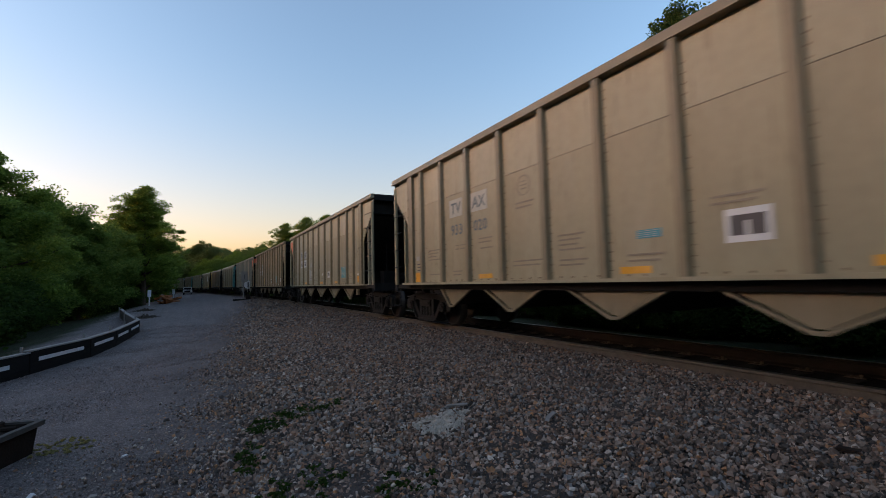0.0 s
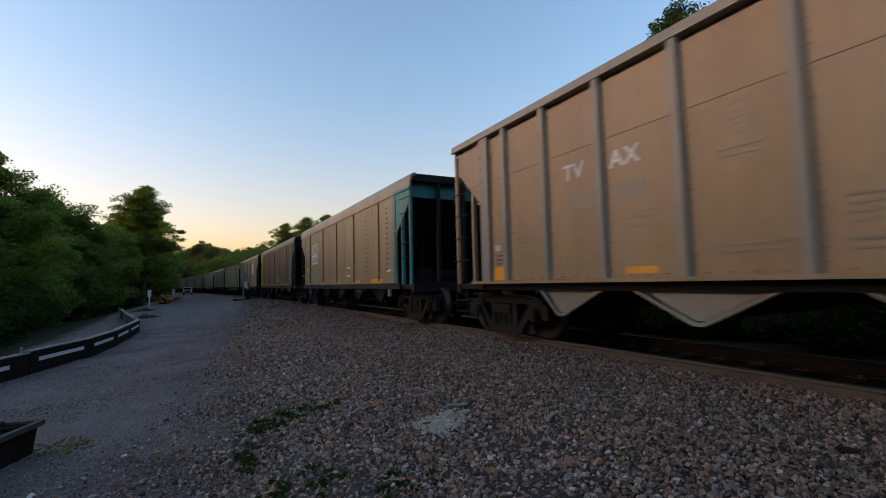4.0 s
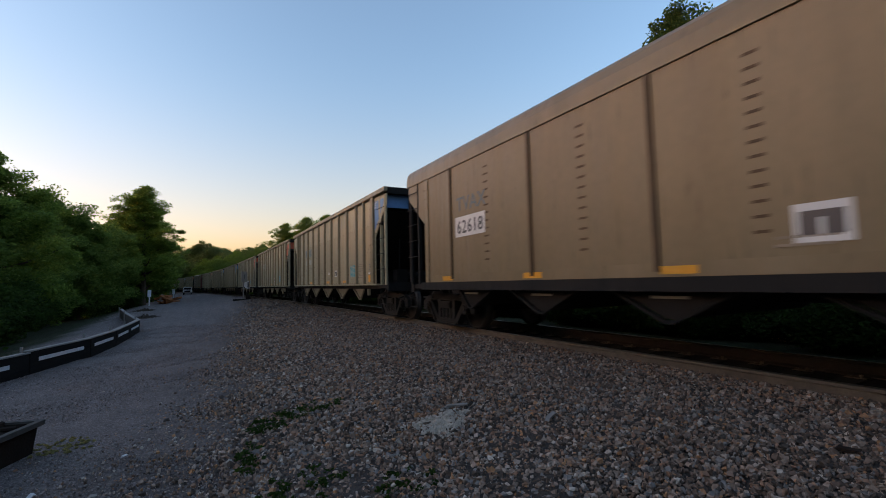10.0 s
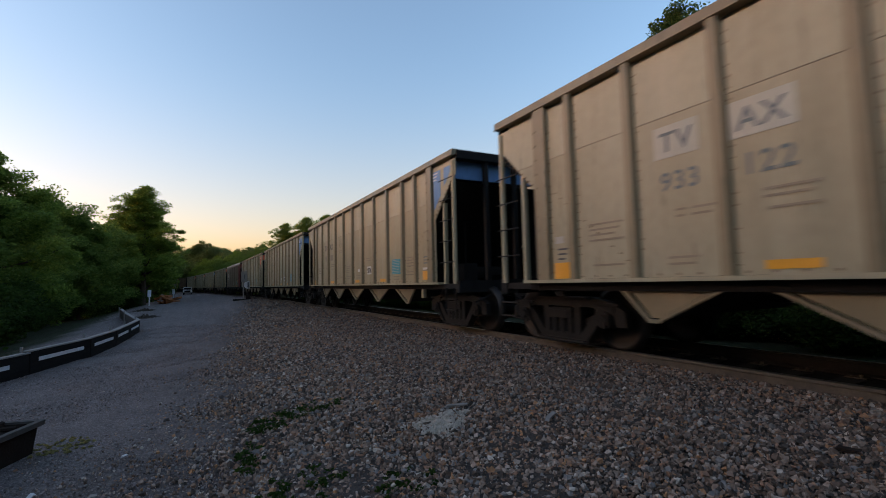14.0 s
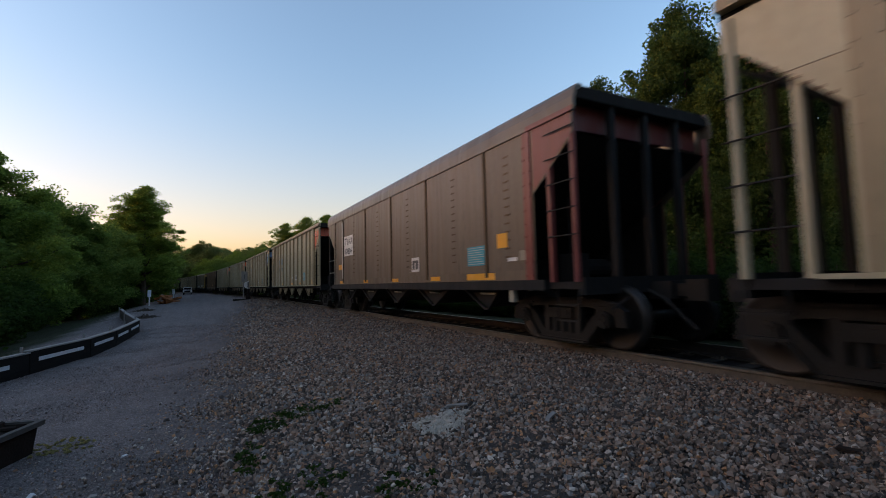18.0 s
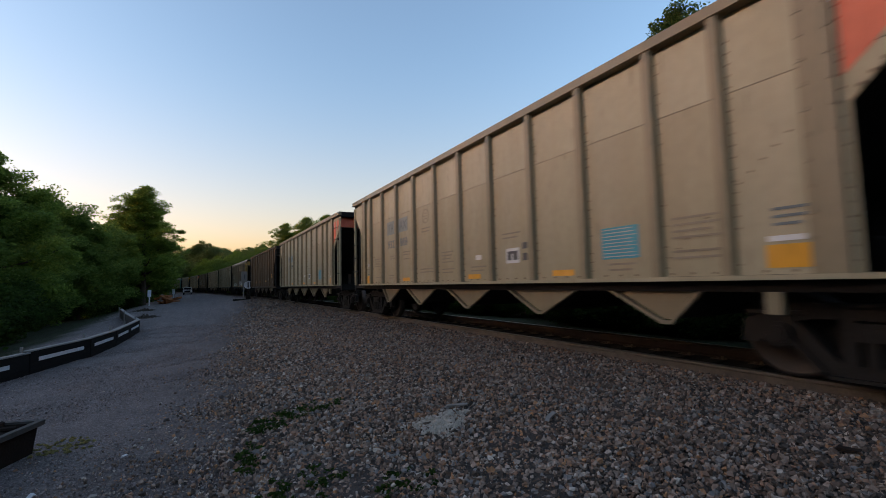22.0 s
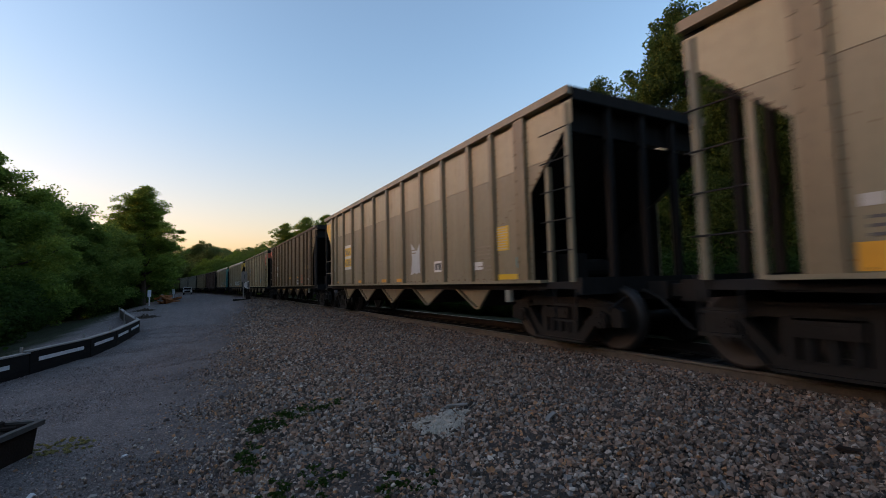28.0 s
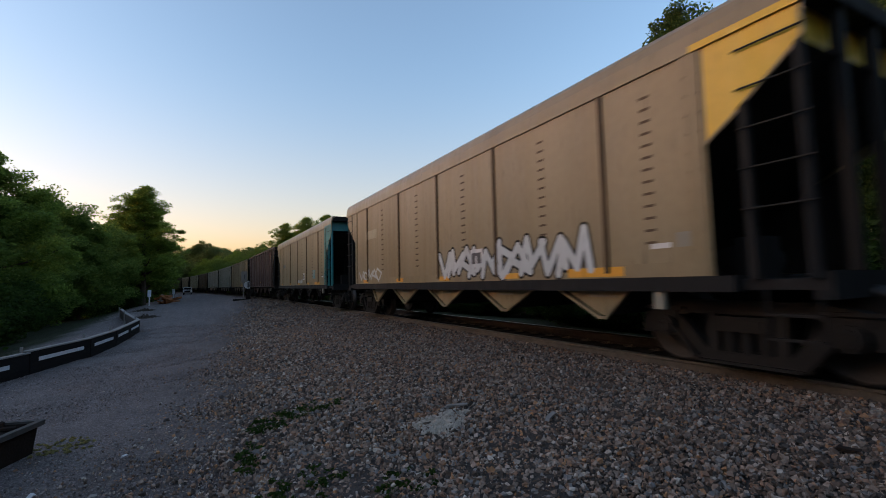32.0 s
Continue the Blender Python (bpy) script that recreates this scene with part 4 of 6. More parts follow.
def build_upper_sheet(bm):
    slab(bm, [(-6.655, 2.847), (6.655, 2.847), (6.98, 3.17), (7.17, 3.27), (7.17, 3.60), (-7.17, 3.60), (-7.17, 3.27), (-6.98, 3.17)], -1.53, -1.51)
    # the drawn-in strip under the chord; the lap seam runs along the upper third
    box(bm, -7.1, 7.1, -1.475, -1.455, 3.58, 3.68)


def build_side_smooth(bm):
    slab(bm, side_outline(6.93, 6.0, 3.42), -1.575, -1.555)


def build_rivets(bm):
    for i in range(13):
        z = 1.42 + i * 0.142
        box(bm, -0.07, 0.07, -1.58, -1.575, z, z + 0.03)


def build_stake(bm):
    slab2 = [(-0.075, -1.53), (0.075, -1.53), (0.05, -1.6), (-0.05, -1.6)]
    lo = [bm.verts.new((x, y, 1.0)) for x, y in slab2]
    hi = [bm.verts.new((x, y, 3.67)) for x, y in slab2]
    bm.faces.new(lo)
    bm.faces.new(hi[::-1])
    for i in range(4):
        j = (i + 1) % 4
        bm.faces.new((lo[j], lo[i], hi[i], hi[j]))
    bmesh.ops.recalc_face_normals(bm, faces=bm.faces[:])


def build_bolster_stake(bm):
    box(bm, -0.13, 0.13, -1.595, -1.53, 1.0, 3.66)
    for i in range(11):
        z = 1.1 + i * 0.22
        for x in (-0.1, 0.1):
            box(bm, x - 0.02, x + 0.02, -1.607, -1.595, z, z + 0.035)


def build_thin_rib(bm):
    box(bm, -0.035, 0.035, -1.60, -1.575, 1.1, 3.40)


def build_chord_ribbed(bm):
    box(bm, -7.18, 7.18, -1.6, -1.46, 3.665, 3.79)
    box(bm, -7.18, 7.18, -1.615, -1.6, 3.665, 3.685)


def build_chord_thin(bm):
    box(bm, -7.18, 7.18, -1.58, -1.46, 3.66, 3.76)


def build_chord_cover(x0, x1):
    """Paint over a length of the rounded chord."""
    def build(bm):
        pts = [(-1.606, 3.40), (-1.606, 3.46), (-1.596, 3.602), (-1.565, 3.725), (-1.502, 3.796), (-1.40, 3.796)]
        a = [bm.verts.new((x0, y, z)) for y, z in pts]
        b = [bm.verts.new((x1, y, z)) for y, z in pts]
        for i in range(len(pts) - 1):
            bm.faces.new((a[i], a[i + 1], b[i + 1], b[i]))
        bmesh.ops.solidify(bm, geom=bm.faces[:], thickness=0.003)
    return build


def e_chord(x0, x1, mat, label):
    def make(car, y):
        bm = bmesh.new()
        build_chord_cover(x0, x1)(bm)
        part("chord_patch", bm, M[mat], car, label)
    return make


def build_upper_strip(bm):
    box(bm, -7.17, 7.17, -1.53, -1.51, 3.60, 3.655)


STAKES = (-5.42, -4.42, -3.34, -2.23, -1.1, 0.0, 1.1, 2.23, 3.32, 4.42, 5.2)


def build_dashes(bm):
    """Dark bolt heads beside the stakes, along the sill, and down the lines of the slope sheets."""
    rnd = random.Random(6)
    for x in STAKES + (-6.03, 6.03):
        off = 0.15 if abs(x) > 6 else 0.098
        for i in range(21):
            z = 1.13 + i * 0.117
            if rnd.random() < 0.75:
                w = rnd.uniform(0.006, 0.013)
                box(bm, x + off - w, x + off + w, -1.537, -1.53, z, z + 0.018)
    for i in range(52):
        x = -6.0 + i * 0.235
        if min(abs(x - q) for q in STAKES) > 0.11:
            box(bm, x - 0.014, x + 0.014, -1.538, -1.53, 1.06, 1.082)
    for sd in (-1, 1):
        for i in range(13):
            x, z = sd * (5.78 - 0.112 * i), 2.30 - 0.096 * i
            if min(abs(x - q) for q in STAKES) > 0.10:
                box(bm, x - 0.014, x + 0.014, -1.537, -1.53, z, z + 0.016)
        for i in range(10):
            x, z = sd * (6.30 + 0.085 * i), 2.52 + 0.076 * i
            box(bm, x - 0.02, x + 0.02, -1.545, -1.53, z, z + 0.024)


def build_chord_smooth(bm):
    pts = [(-1.6, 3.40), (-1.6, 3.46), (-1.59, 3.6), (-1.56, 3.72), (-1.50, 3.79), (-1.40, 3.79), (-1.40, 3.75), (-1.5, 3.70), (-1.545, 3.58), (-1.555, 3.40)]
    a = [bm.verts.new((-6.95, y, z)) for y, z in pts]
    b = [bm.verts.new((6.95, y, z)) for y, z in pts]
    bm.faces.new(a)
    bm.faces.new(b[::-1])
    for i in range(len(pts)):
        j = (i + 1) % len(pts)
        bm.faces.new((a[j], a[i], b[i], b[j]))
    bmesh.ops.recalc_face_normals(bm, faces=bm.faces[:])


def build_sill(h, lip):
    def build(bm):
        box(bm, -h + 0.72, h - 0.72, -1.48 if lip else -1.6, -1.4, 0.88, 0.99 if lip else 1.04)
    return build


def build_end_top(h):
    def build(bm):
        box(bm, h - 0.26, h - 0.23, -1.5, 1.5, 3.22, 3.6)
    return build


def build_end_chord(h):
    return lambda bm: box(bm, h - 0.27, h, -1.5, 1.5, 3.6, 3.78)


def build_end_post(h):
    def build(bm):
        d = 0.12 if h > 7 else 0.09
        rod(bm, (h - d, -1.53, 1.0), (h - d, -1.53, 3.56 if h > 7 else 3.4), 0.048, 10)
    return build


def build_end_rib(bm):
    box(bm, -0.14, -0.04, -0.045, 0.045, 1.0, 3.6)


def build_slope_sheet(h, bol):
    def build(bm):
        pts = [(h - 0.1, 3.1), (h - 0.07, 3.1), (bol - 1.55, 1.45), (bol - 1.6, 1.45)]
        slab(bm, pts, -1.5, 1.5)
    return build


def build_shade_sheet(bol, lead_end):
    """Dark sheet added on the far side's inner face, for the shade under the slope sheet."""
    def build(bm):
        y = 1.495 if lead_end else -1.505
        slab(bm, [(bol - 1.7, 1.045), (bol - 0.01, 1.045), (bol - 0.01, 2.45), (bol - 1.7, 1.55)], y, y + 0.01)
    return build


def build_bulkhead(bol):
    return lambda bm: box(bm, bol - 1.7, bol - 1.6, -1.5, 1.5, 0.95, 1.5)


def build_platform(h):
    def build(bm):
        box(bm, h - 0.95, h - 0.02, -1.5, 1.5, 0.9, 1.0)
        box(bm, h - 0.12, h + 0.02, -1.52, 1.52, 0.82, 1.06)
        box(bm, 0, h + 0.35, -0.18, 0.18, 0.72, 0.98)
    return build


def build_coupler(h):
    def build(bm):
        box(bm, h + 0.1, h + 0.72, -0.09, 0.09, 0.76, 0.94)
        box(bm, h + 0.55, h + 0.86, -0.16, 0.14, 0.70, 1.0)
        rod(bm, (h + 0.05, -0.5, 0.85), (h + 0.3, -1.35, 0.62), 0.016)
        rod(bm, (h + 0.3, -0.25, 0.72), (h + 0.75, -0.25, 0.32), 0.028)
        rod(bm, (h + 0.02, -0.28, 0.86), (h + 0.3, -0.25, 0.72), 0.028)
    return build


def build_rail_post(h):
    def build(bm):
        d = 0.66 if h > 7 else 0.6
        box(bm, h - d, h - d + 0.068, -1.505 if h > 7 else -1.58, -1.43 if h > 7 else -1.5, 1.0, 3.56 if h > 7 else 3.4)
    return build


def build_rung(bm):
    rod(bm, (-0.58, -1.61, 0), (0.02, -1.61, 0), 0.011, 6)


def build_hand_rail(bm):
    rod(bm, (-1.0, -1.55, 0), (0.0, -1.55, 0), 0.016, 6)


def build_step(bm):
    rod(bm, (-0.42, -1.57, 0.9), (-0.42, -1.57, 0.45), 0.014, 6)
    rod(bm, (0.0, -1.57, 0.9), (0.0, -1.57, 0.45), 0.014, 6)
    for z in (0.46, 0.68):
        box(bm, -0.43, 0.01, -1.59, -1.54, z - 0.012, z + 0.012)


def build_chute(a, b):
    """A discharge hopper: sloping sheets that meet in a keel, a metres to the rear and b to the front."""
    def build(bm):
        slab(bm, [(-a, 0.9), (-0.05, 0.56), (0.05, 0.56), (b, 0.9)], -1.41, 1.41)
        # painted faces; the underside's shade is put into its dark colour
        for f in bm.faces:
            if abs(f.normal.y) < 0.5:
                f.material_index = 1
    return build


def build_chute_flange(a, b):
    return lambda bm: slab(bm, [(-a - 0.12, 0.9), (-0.06, 0.505), (0.06, 0.505), (b + 0.12, 0.9), (b + 0.05, 0.9), (0.045, 0.545), (-0.045, 0.545), (-a - 0.05, 0.9)], -1.46, -1.41)


def build_jack_pad(bm):
    box(bm, -0.065, 0.065, -1.57, -1.50, 0.68, 0.88)


def build_side_frame(bm):
    """A cast truck side: top bar, deep lower bar, two columns round the spring nest, and a pedestal with a bearing at each end."""
    y0, y1 = -1.07, -0.95
    slab(bm, [(-1.24, 0.36), (-1.22, 0.58), (-0.98, 0.70), (-0.62, 0.77), (0.62, 0.77), (0.98, 0.70), (1.22, 0.58), (1.24, 0.36), (1.06, 0.36), (1.02, 0.52), (0.6, 0.62), (-0.6, 0.62), (-1.02, 0.52), (-1.06, 0.36)], y0, y1)
    slab(bm, [(-0.93, 0.56), (-0.52, 0.08), (0.52, 0.08), (0.93, 0.56), (0.74, 0.60), (0.40, 0.22), (-0.40, 0.22), (-0.74, 0.60)], y0, y1)
    for sd in (-1, 1):
        slab(bm, [(sd * 0.40, 0.20), (sd * 0.28, 0.20), (sd * 0.28, 0.64), (sd * 0.40, 0.64)][::sd], y0 - 0.01, y1)
        # outer ribs of the cast bars
        slab(bm, [(sd * 0.56, 0.12), (sd * 0.90, 0.52), (sd * 0.86, 0.55), (sd * 0.52, 0.15)][::sd], y0 - 0.05, y0)
        box(bm, min(sd * 0.66, sd * 1.16), max(sd * 0.66, sd * 1.16), y0 - 0.045, y0, 0.655, 0.69)
    box(bm, -0.6, 0.6, y0 - 0.05, y0, 0.735, 0.765)
    box(bm, -0.5, 0.5, y0 - 0.05, y0, 0.085, 0.115)
    for x in (-0.18, 0.0, 0.18):
        rod(bm, (x, -1.02, 0.2), (x, -1.02, 0.45), 0.072, 10)
    box(bm, -0.26, 0.26, -1.12, -0.9, 0.44, 0.60)
    box(bm, -0.2, 0.2, -1.135, -1.12, 0.48, 0.56)
    for x in (-0.89, 0.89):
        rod(bm, (x, -1.13, 0.455), (x, -0.9, 0.455), 0.125, 16)
        rod(bm, (x, -1.155, 0.455), (x, -1.13, 0.455), 0.085, 12)
        box(bm, x - 0.15, x + 0.15, y0 - 0.02, y1, 0.55, 0.64)


def build_truck_bolster(bm):
    box(bm, -0.2, 0.2, -0.95, 0.95, 0.42, 0.66)
    rod(bm, (0, 0, 0.6), (0, 0, 0.8), 0.2, 14)
    for x in (-0.38, 0.38):
        box(bm, x - 0.05, x + 0.05, -0.8, 0.8, 0.36, 0.46)


def build_wheelset(bm):
    rod(bm, (0, -1.0, 0), (0, 1.0, 0), 0.085, 12)
    for s in (-1, 1):
        prof = [(0.10, s * 0.86), (0.16, s * 0.83), (0.36, s * 0.79), (0.40, s * 0.82), (0.452, s * 0.82), (0.455, s * 0.74), (0.48, s * 0.72), (0.48, s * 0.69), (0.38, s * 0.69), (0.34, s * 0.74), (0.16, s * 0.74), (0.10, s * 0.72)]
        lathe(bm, prof)
    for f in bm.faces:
        r = [math.hypot(v.co.x, v.co.z) for v in f.verts]
        if min(r) > 0.395:
            f.material_index = 1
        f.smooth = True
    for s in (-1, 1):
        rod(bm, (0, s * 1.0, 0), (0, s * 1.145, 0), 0.09, 12)
        for i in range(3):
            a = 2 * math.pi * i / 3
            x, z = 0.055 * math.cos(a), 0.055 * math.sin(a)
            rod(bm, (x, s * 1.14, z), (x, s * 1.165, z), 0.02, 6)


def build_coal(h):
    def build(bm):
        nx, ny = 30, 7
        g = [[bm.verts.new((-h + 0.25 + (2 * h - 0.5) * i / nx, -1.4 + 2.8 * j / ny,
                            3.45 + 0.33 * math.sin(math.pi * j / ny) * (0.75 + 0.25 * math.cos(i * 2 * math.pi / 7.5)) * min(1, i / 2, (nx - i) / 2) + 0.05 * noise.noise((i * 1.7, j * 1.3, h))))
              for j in range(ny + 1)] for i in range(nx + 1)]
        for i in range(nx):
            for j in range(ny):
                bm.faces.new((g[i][j], g[i + 1][j], g[i + 1][j + 1], g[i][j + 1]))
    return build


def build_tank(bm):
    """Brake reservoir and gear on the end platform."""
    rod(bm, (5.9, -0.55, 1.22), (5.9, 0.35, 1.22), 0.17, 14)
    box(bm, 6.15, 6.45, -0.95, -0.6, 1.0, 1.45)
    rod(bm, (6.2, -0.75, 1.3), (6.2, -0.75, 2.4), 0.02, 6)
    rod(bm, (6.3, -0.2, 1.0), (6.3, 1.2, 1.05), 0.03, 6)


def plate(name, spec, x0, x1, z0, z1, mat, parent, y, label="", t=0.004):
    key = "plate_%.3f_%.3f" % (x1 - x0, z1 - z0)

    def build(bm):
        box(bm, -(x1 - x0) / 2, (x1 - x0) / 2, -t, 0, -(z1 - z0) / 2, (z1 - z0) / 2)
    return share(name, keep(key, build, "white"), M[mat], parent, ((x0 + x1) / 2, y, (z0 + z1) / 2), label)


def panel_patch(name, pts, y, mat, parent, label):
    bm = bmesh.new()
    slab(bm, pts, y - 0.004, y)
    return part(name, bm, M[mat], parent, label)


# upper sheets take a lighter paint copy: cleaner, with sky light put into it
UPPER = {"cream": "cream_upper", "pale": "pale_upper", "dusty": "cream", "warm": "warm_upper"}
WHEELS = {1: [], -1: []}


def truck(parent, x):
    t = new("truck", None)
    t.empty_display_size = 0.3
    t.parent = parent
    t.location = (x, 0, 0)
    f = keep("side_frame", build_side_frame)
    share("side_frame", f, None, t)
    share("side_frame", f, None, t).rotation_euler = (0, 0, math.pi)
    share("bolster", keep("truck_bolster", build_truck_bolster), None, t)
    for s in (1, -1):
        w = share("wheelset", keep("wheelset", build_wheelset, ("wheel", "tread")), None, t, (0.89 * s, 0, 0.457), "dark steel wheels with worn bright treads on an axle")
        WHEELS[s].append(w)
    return t


FONT = {}


def word_mesh(word, h):
    """Raised stencil characters of a word, h high, from its lower left corner, in x and z."""
    key = (word, h)
    if key not in FONT:
        cu = bpy.data.curves.new("lettering", "FONT")
        cu.body, cu.size, cu.resolution_u, cu.space_character = word, h / 0.72, 2, 1.08
        cu.offset, cu.extrude = 0.018 * h, 0.0015
        ob = bpy.data.objects.new("lettering", cu)
        me = bpy.data.meshes.new_from_object(ob)
        bpy.data.objects.remove(ob)
        me.transform(Matrix.Rotation(math.pi / 2, 4, "X"))
        me.materials.clear()
        me.materials.append(M["letter"])
        FONT[key] = me
    return FONT[key]


def letters(parent, x, z, word, h, mat, y, back=None):
    """A word or number in capitals, on a painted panel where back is given."""
    me = word_mesh(word, h)
    w = max(v.co.x for v in me.vertices)
    if back:
        plate("lettering_panel", None, x - 0.07, x + w + 0.06, z - 0.07, z + h + 0.07, back, parent, y)
        y -= 0.004
    return share("lettering", me, M[mat], parent, (x, y - 0.002, z))


def text_lines(parent, x, z, w, n, mat, y, step=0.07):
    for i in range(n):
        plate("small_print", None, x, x + w * (1 - 0.13 * ((i * 7) % 3)), z - i * step, z - i * step + 0.026, mat, parent, y)


def seen_far(lead_end, flip):
    """True on the car's far side, which carries no ladder."""
    return (flip < 0) == lead_end


def hopper_car(kind, paint_name, label, lead="", trail="", ends="", chute="", sill="", rib="", posts="", bolsters="", trail_rails=False, mid=0.0, stripe="", thin=False, extras=()):
    """One car. lead and trail: the colours of the corner patches; ends: of the end walls."""
    body, h = M[paint_name], HALF[kind]
    smooth = kind == "smooth"
    bol = 6.0 if smooth else 6.22
    ends_m = M[ends or "shade_black"]
    car = new("hopper_car", None)
    tagged(car, label, "rail car", "cars of the coal train")
    sk = "side_" + kind
    sheet = keep(sk, build_side_smooth if smooth else build_side_ribbed)
    stk = keep("bolster_stake", build_bolster_stake)
    stake = keep("thin_rib" if smooth else "stake", build_thin_rib if smooth else build_stake)
    chord = keep("chord_" + kind, build_chord_smooth if smooth else build_chord_ribbed)
    sl = keep("sill_" + kind, build_sill(h, not smooth))
    # smooth cars' ribs go brown: the shadow of their grooves put into colour
    rib_m = M[rib] if rib else (M["brown"] if smooth else M[{"cream": "rib_cream", "pale": "rib_cream", "dusty": "rib_warm", "warm": "rib_warm", "tan": "rib_warm"}.get(paint_name, paint_name)])
    xs = (-4.75, -2.2, 0.0, 2.2, 4.65) if smooth else STAKES
    if not smooth:
        share("lap_seam", keep("lap_seam", lambda bm: box(bm, -6.6, 6.6, -1.522, -1.512, 2.826, 2.855)), M["seam"], car)
    if thin:
        share("side_sheet", keep("upper_strip", build_upper_strip), body, car)
    if not smooth:
        tagged(share("bolt_row", keep("dashes", build_dashes), M["seam"], car), "dark bolt heads along the stakes and seams", kind="stuff")
    for turn in (0, math.pi):
        share("side_sheet", sheet, body, car).rotation_euler.z = turn
        if not smooth:
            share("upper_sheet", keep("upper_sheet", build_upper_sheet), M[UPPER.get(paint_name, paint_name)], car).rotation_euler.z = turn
        share("top_chord", keep("chord_thin", build_chord_thin) if thin else chord, M["brown"] if thin else (body if smooth else rib_m), car).rotation_euler.z = turn
        # ribbed sills go dark: the shade below the lip put into colour
        share("side_sill", sl, M[sill] if sill else (body if smooth else M["shade_black"]), car).rotation_euler.z = turn
        if not smooth:
            share("sill_lip", keep("sill_lip", lambda bm: box(bm, -6.48, 6.48, -1.63, -1.475, 0.992, 1.038)), body, car).rotation_euler.z = turn
        if smooth and not turn:
            for x in (-3.45, -1.1, 1.1, 3.45, 5.3):
                o = share("rivet_row", keep("rivets", build_rivets), M["brown"], car, (x, 0, 0))
                tagged(o, "row of dark rivet heads", kind="stuff")
                o.rotation_euler.z = turn
        if smooth:
            share("side_band", keep("side_band", lambda bm: box(bm, -5.95, 5.95, -1.579, -1.575, 1.045, 1.2)), body, car).rotation_euler.z = turn
        for x in xs:
            o = share("side_stake", stake, rib_m, car, (x if not turn else -x, 0, 0))
            o.rotation_euler.z = turn
        for x in (-bol + (0.12 if smooth else 0.19), bol - (0.12 if smooth else 0.19)):
            o = share("bolster_stake", stk, M[bolsters] if bolsters and x > 0 else (body if smooth else rib_m), car, (x, 0, 0))
            o.rotation_euler.z = turn
            if smooth:
                o.scale = (0.7, 1, 0.93)
                o.location.z = 0.07
        # this turn also makes the two ends
        lead_end = turn == 0
        tone = lead if lead_end else trail
        em = M[tone] if tone and (lead_end or smooth) else (ends_m if smooth or lead_end else body)
        share("end_wall", keep("end_top_" + kind, build_end_top(h)), em, car).rotation_euler.z = turn
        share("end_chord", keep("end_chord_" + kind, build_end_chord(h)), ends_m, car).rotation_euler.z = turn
        # slope sheets, liners, bulkheads and ribs carry the ends' shade as colour
        share("slope_sheet", keep("slope_" + kind, build_slope_sheet(h, bol)), M["shade_black"], car).rotation_euler.z = turn
        share("end_liner", keep("shade_sheet_%s_%d" % (kind, lead_end), build_shade_sheet(bol, lead_end)), M["shade_black"], car).rotation_euler.z = turn
        share("bulkhead", keep("bulkhead_" + kind, build_bulkhead(bol)), M["shade_black"], car).rotation_euler.z = turn
        share("end_platform", keep("platform_" + kind, build_platform(h)), M["black"], car).rotation_euler.z = turn
        share("coupler", keep("coupler_" + kind, build_coupler(h)), M["iron"], car).rotation_euler.z = turn
        for y in (-0.75, 0.0, 0.75):
            o = share("end_rib", keep("end_rib", build_end_rib), M["black"] if smooth or ends == "black" else M["shade_black"], car)
            o.location = (h if lead_end else -h, y, 0)
            o.rotation_euler.z = turn
        if smooth:
            post_m = M[(posts if lead_end else trail) or tone or "black"]
        else:
            post_m = M[posts] if posts else body
        e = 0.02 if smooth else 0.06
        railed = trail_rails and not lead_end
        for flip in (1, -1):
            for nm, bld in (("end_post_", build_end_post(h)), ("ladder_post_", build_rail_post(h))):
                if railed and nm == "ladder_post_":
                    continue
                o = share("end_post", keep(nm + kind, bld), M["iron"] if railed else post_m, car)
                o.rotation_euler.z = turn
                o.scale.y = flip
            if railed:
                for z in (1.5, 1.98):
                    o = share("hand_rail", keep("hand_rail", build_hand_rail), M["grey"], car, (-h + 0.08, 0, z))
                    o.rotation_euler.z = turn
                    o.scale.y = flip
            for i in range(0 if railed or seen_far(lead_end, flip) else (5 if smooth or lead_end else 4)):
                o = share("rung", keep("rung", build_rung), M["iron"], car, (h - e if lead_end else -h + e, 0, (1.66 + 0.385 * i) if smooth else (1.45 + 0.44 * i)))
                o.rotation_euler.z = turn
                o.scale.y = flip
            o = share("step", keep("step", build_step), M["iron"], car, (h - 0.05 if lead_end else -h + 0.05, 0, 0))
            o.rotation_euler.z = turn
            o.scale.y = flip
            if lead_end:
                o = share("jacking_pad", keep("jack_pad", build_jack_pad), M["rib_cream"] if paint_name in ("cream", "pale") else M["grey"], car, (bol - 0.65, 0, 0))
                o.scale.y = flip
        truck(car, (h - 0.95) if lead_end else -(h - 0.95))
    chute_m = M[chute] if chute else (body if smooth else rib_m)
    for i in range(-2, 3):
        a, b = 0.34 if i == -2 else 0.73, 0.34 if i == 2 else 0.73
        c = share("discharge_chute", keep("chute_%d_%d" % (a < 0.5, b < 0.5), build_chute(a, b), ("iron", "shade_black")), chute_m, car, (2.2 * i + (0.1 if i == -2 else 0), 0, 0))
        share("flange", keep("chute_flange_%d_%d" % (a < 0.5, b < 0.5), build_chute_flange(a, b)), chute_m, c)
        if smooth or stripe:
            plate("stripe", None, -0.24, 0.24, 0.79, 0.825, stripe or "grey", c, -1.412)
    share("coal_load", keep("coal_" + kind, build_coal(h)), M["coal"], car)
    o = share("brake_gear", keep("tank", build_tank), M["shade_black"], car)
    if smooth:
        o.location.x = -0.3
    # patches, plates and lettering on the viewed side
    yp = -1.58 if smooth else -1.534
    sp = bol + 0.02
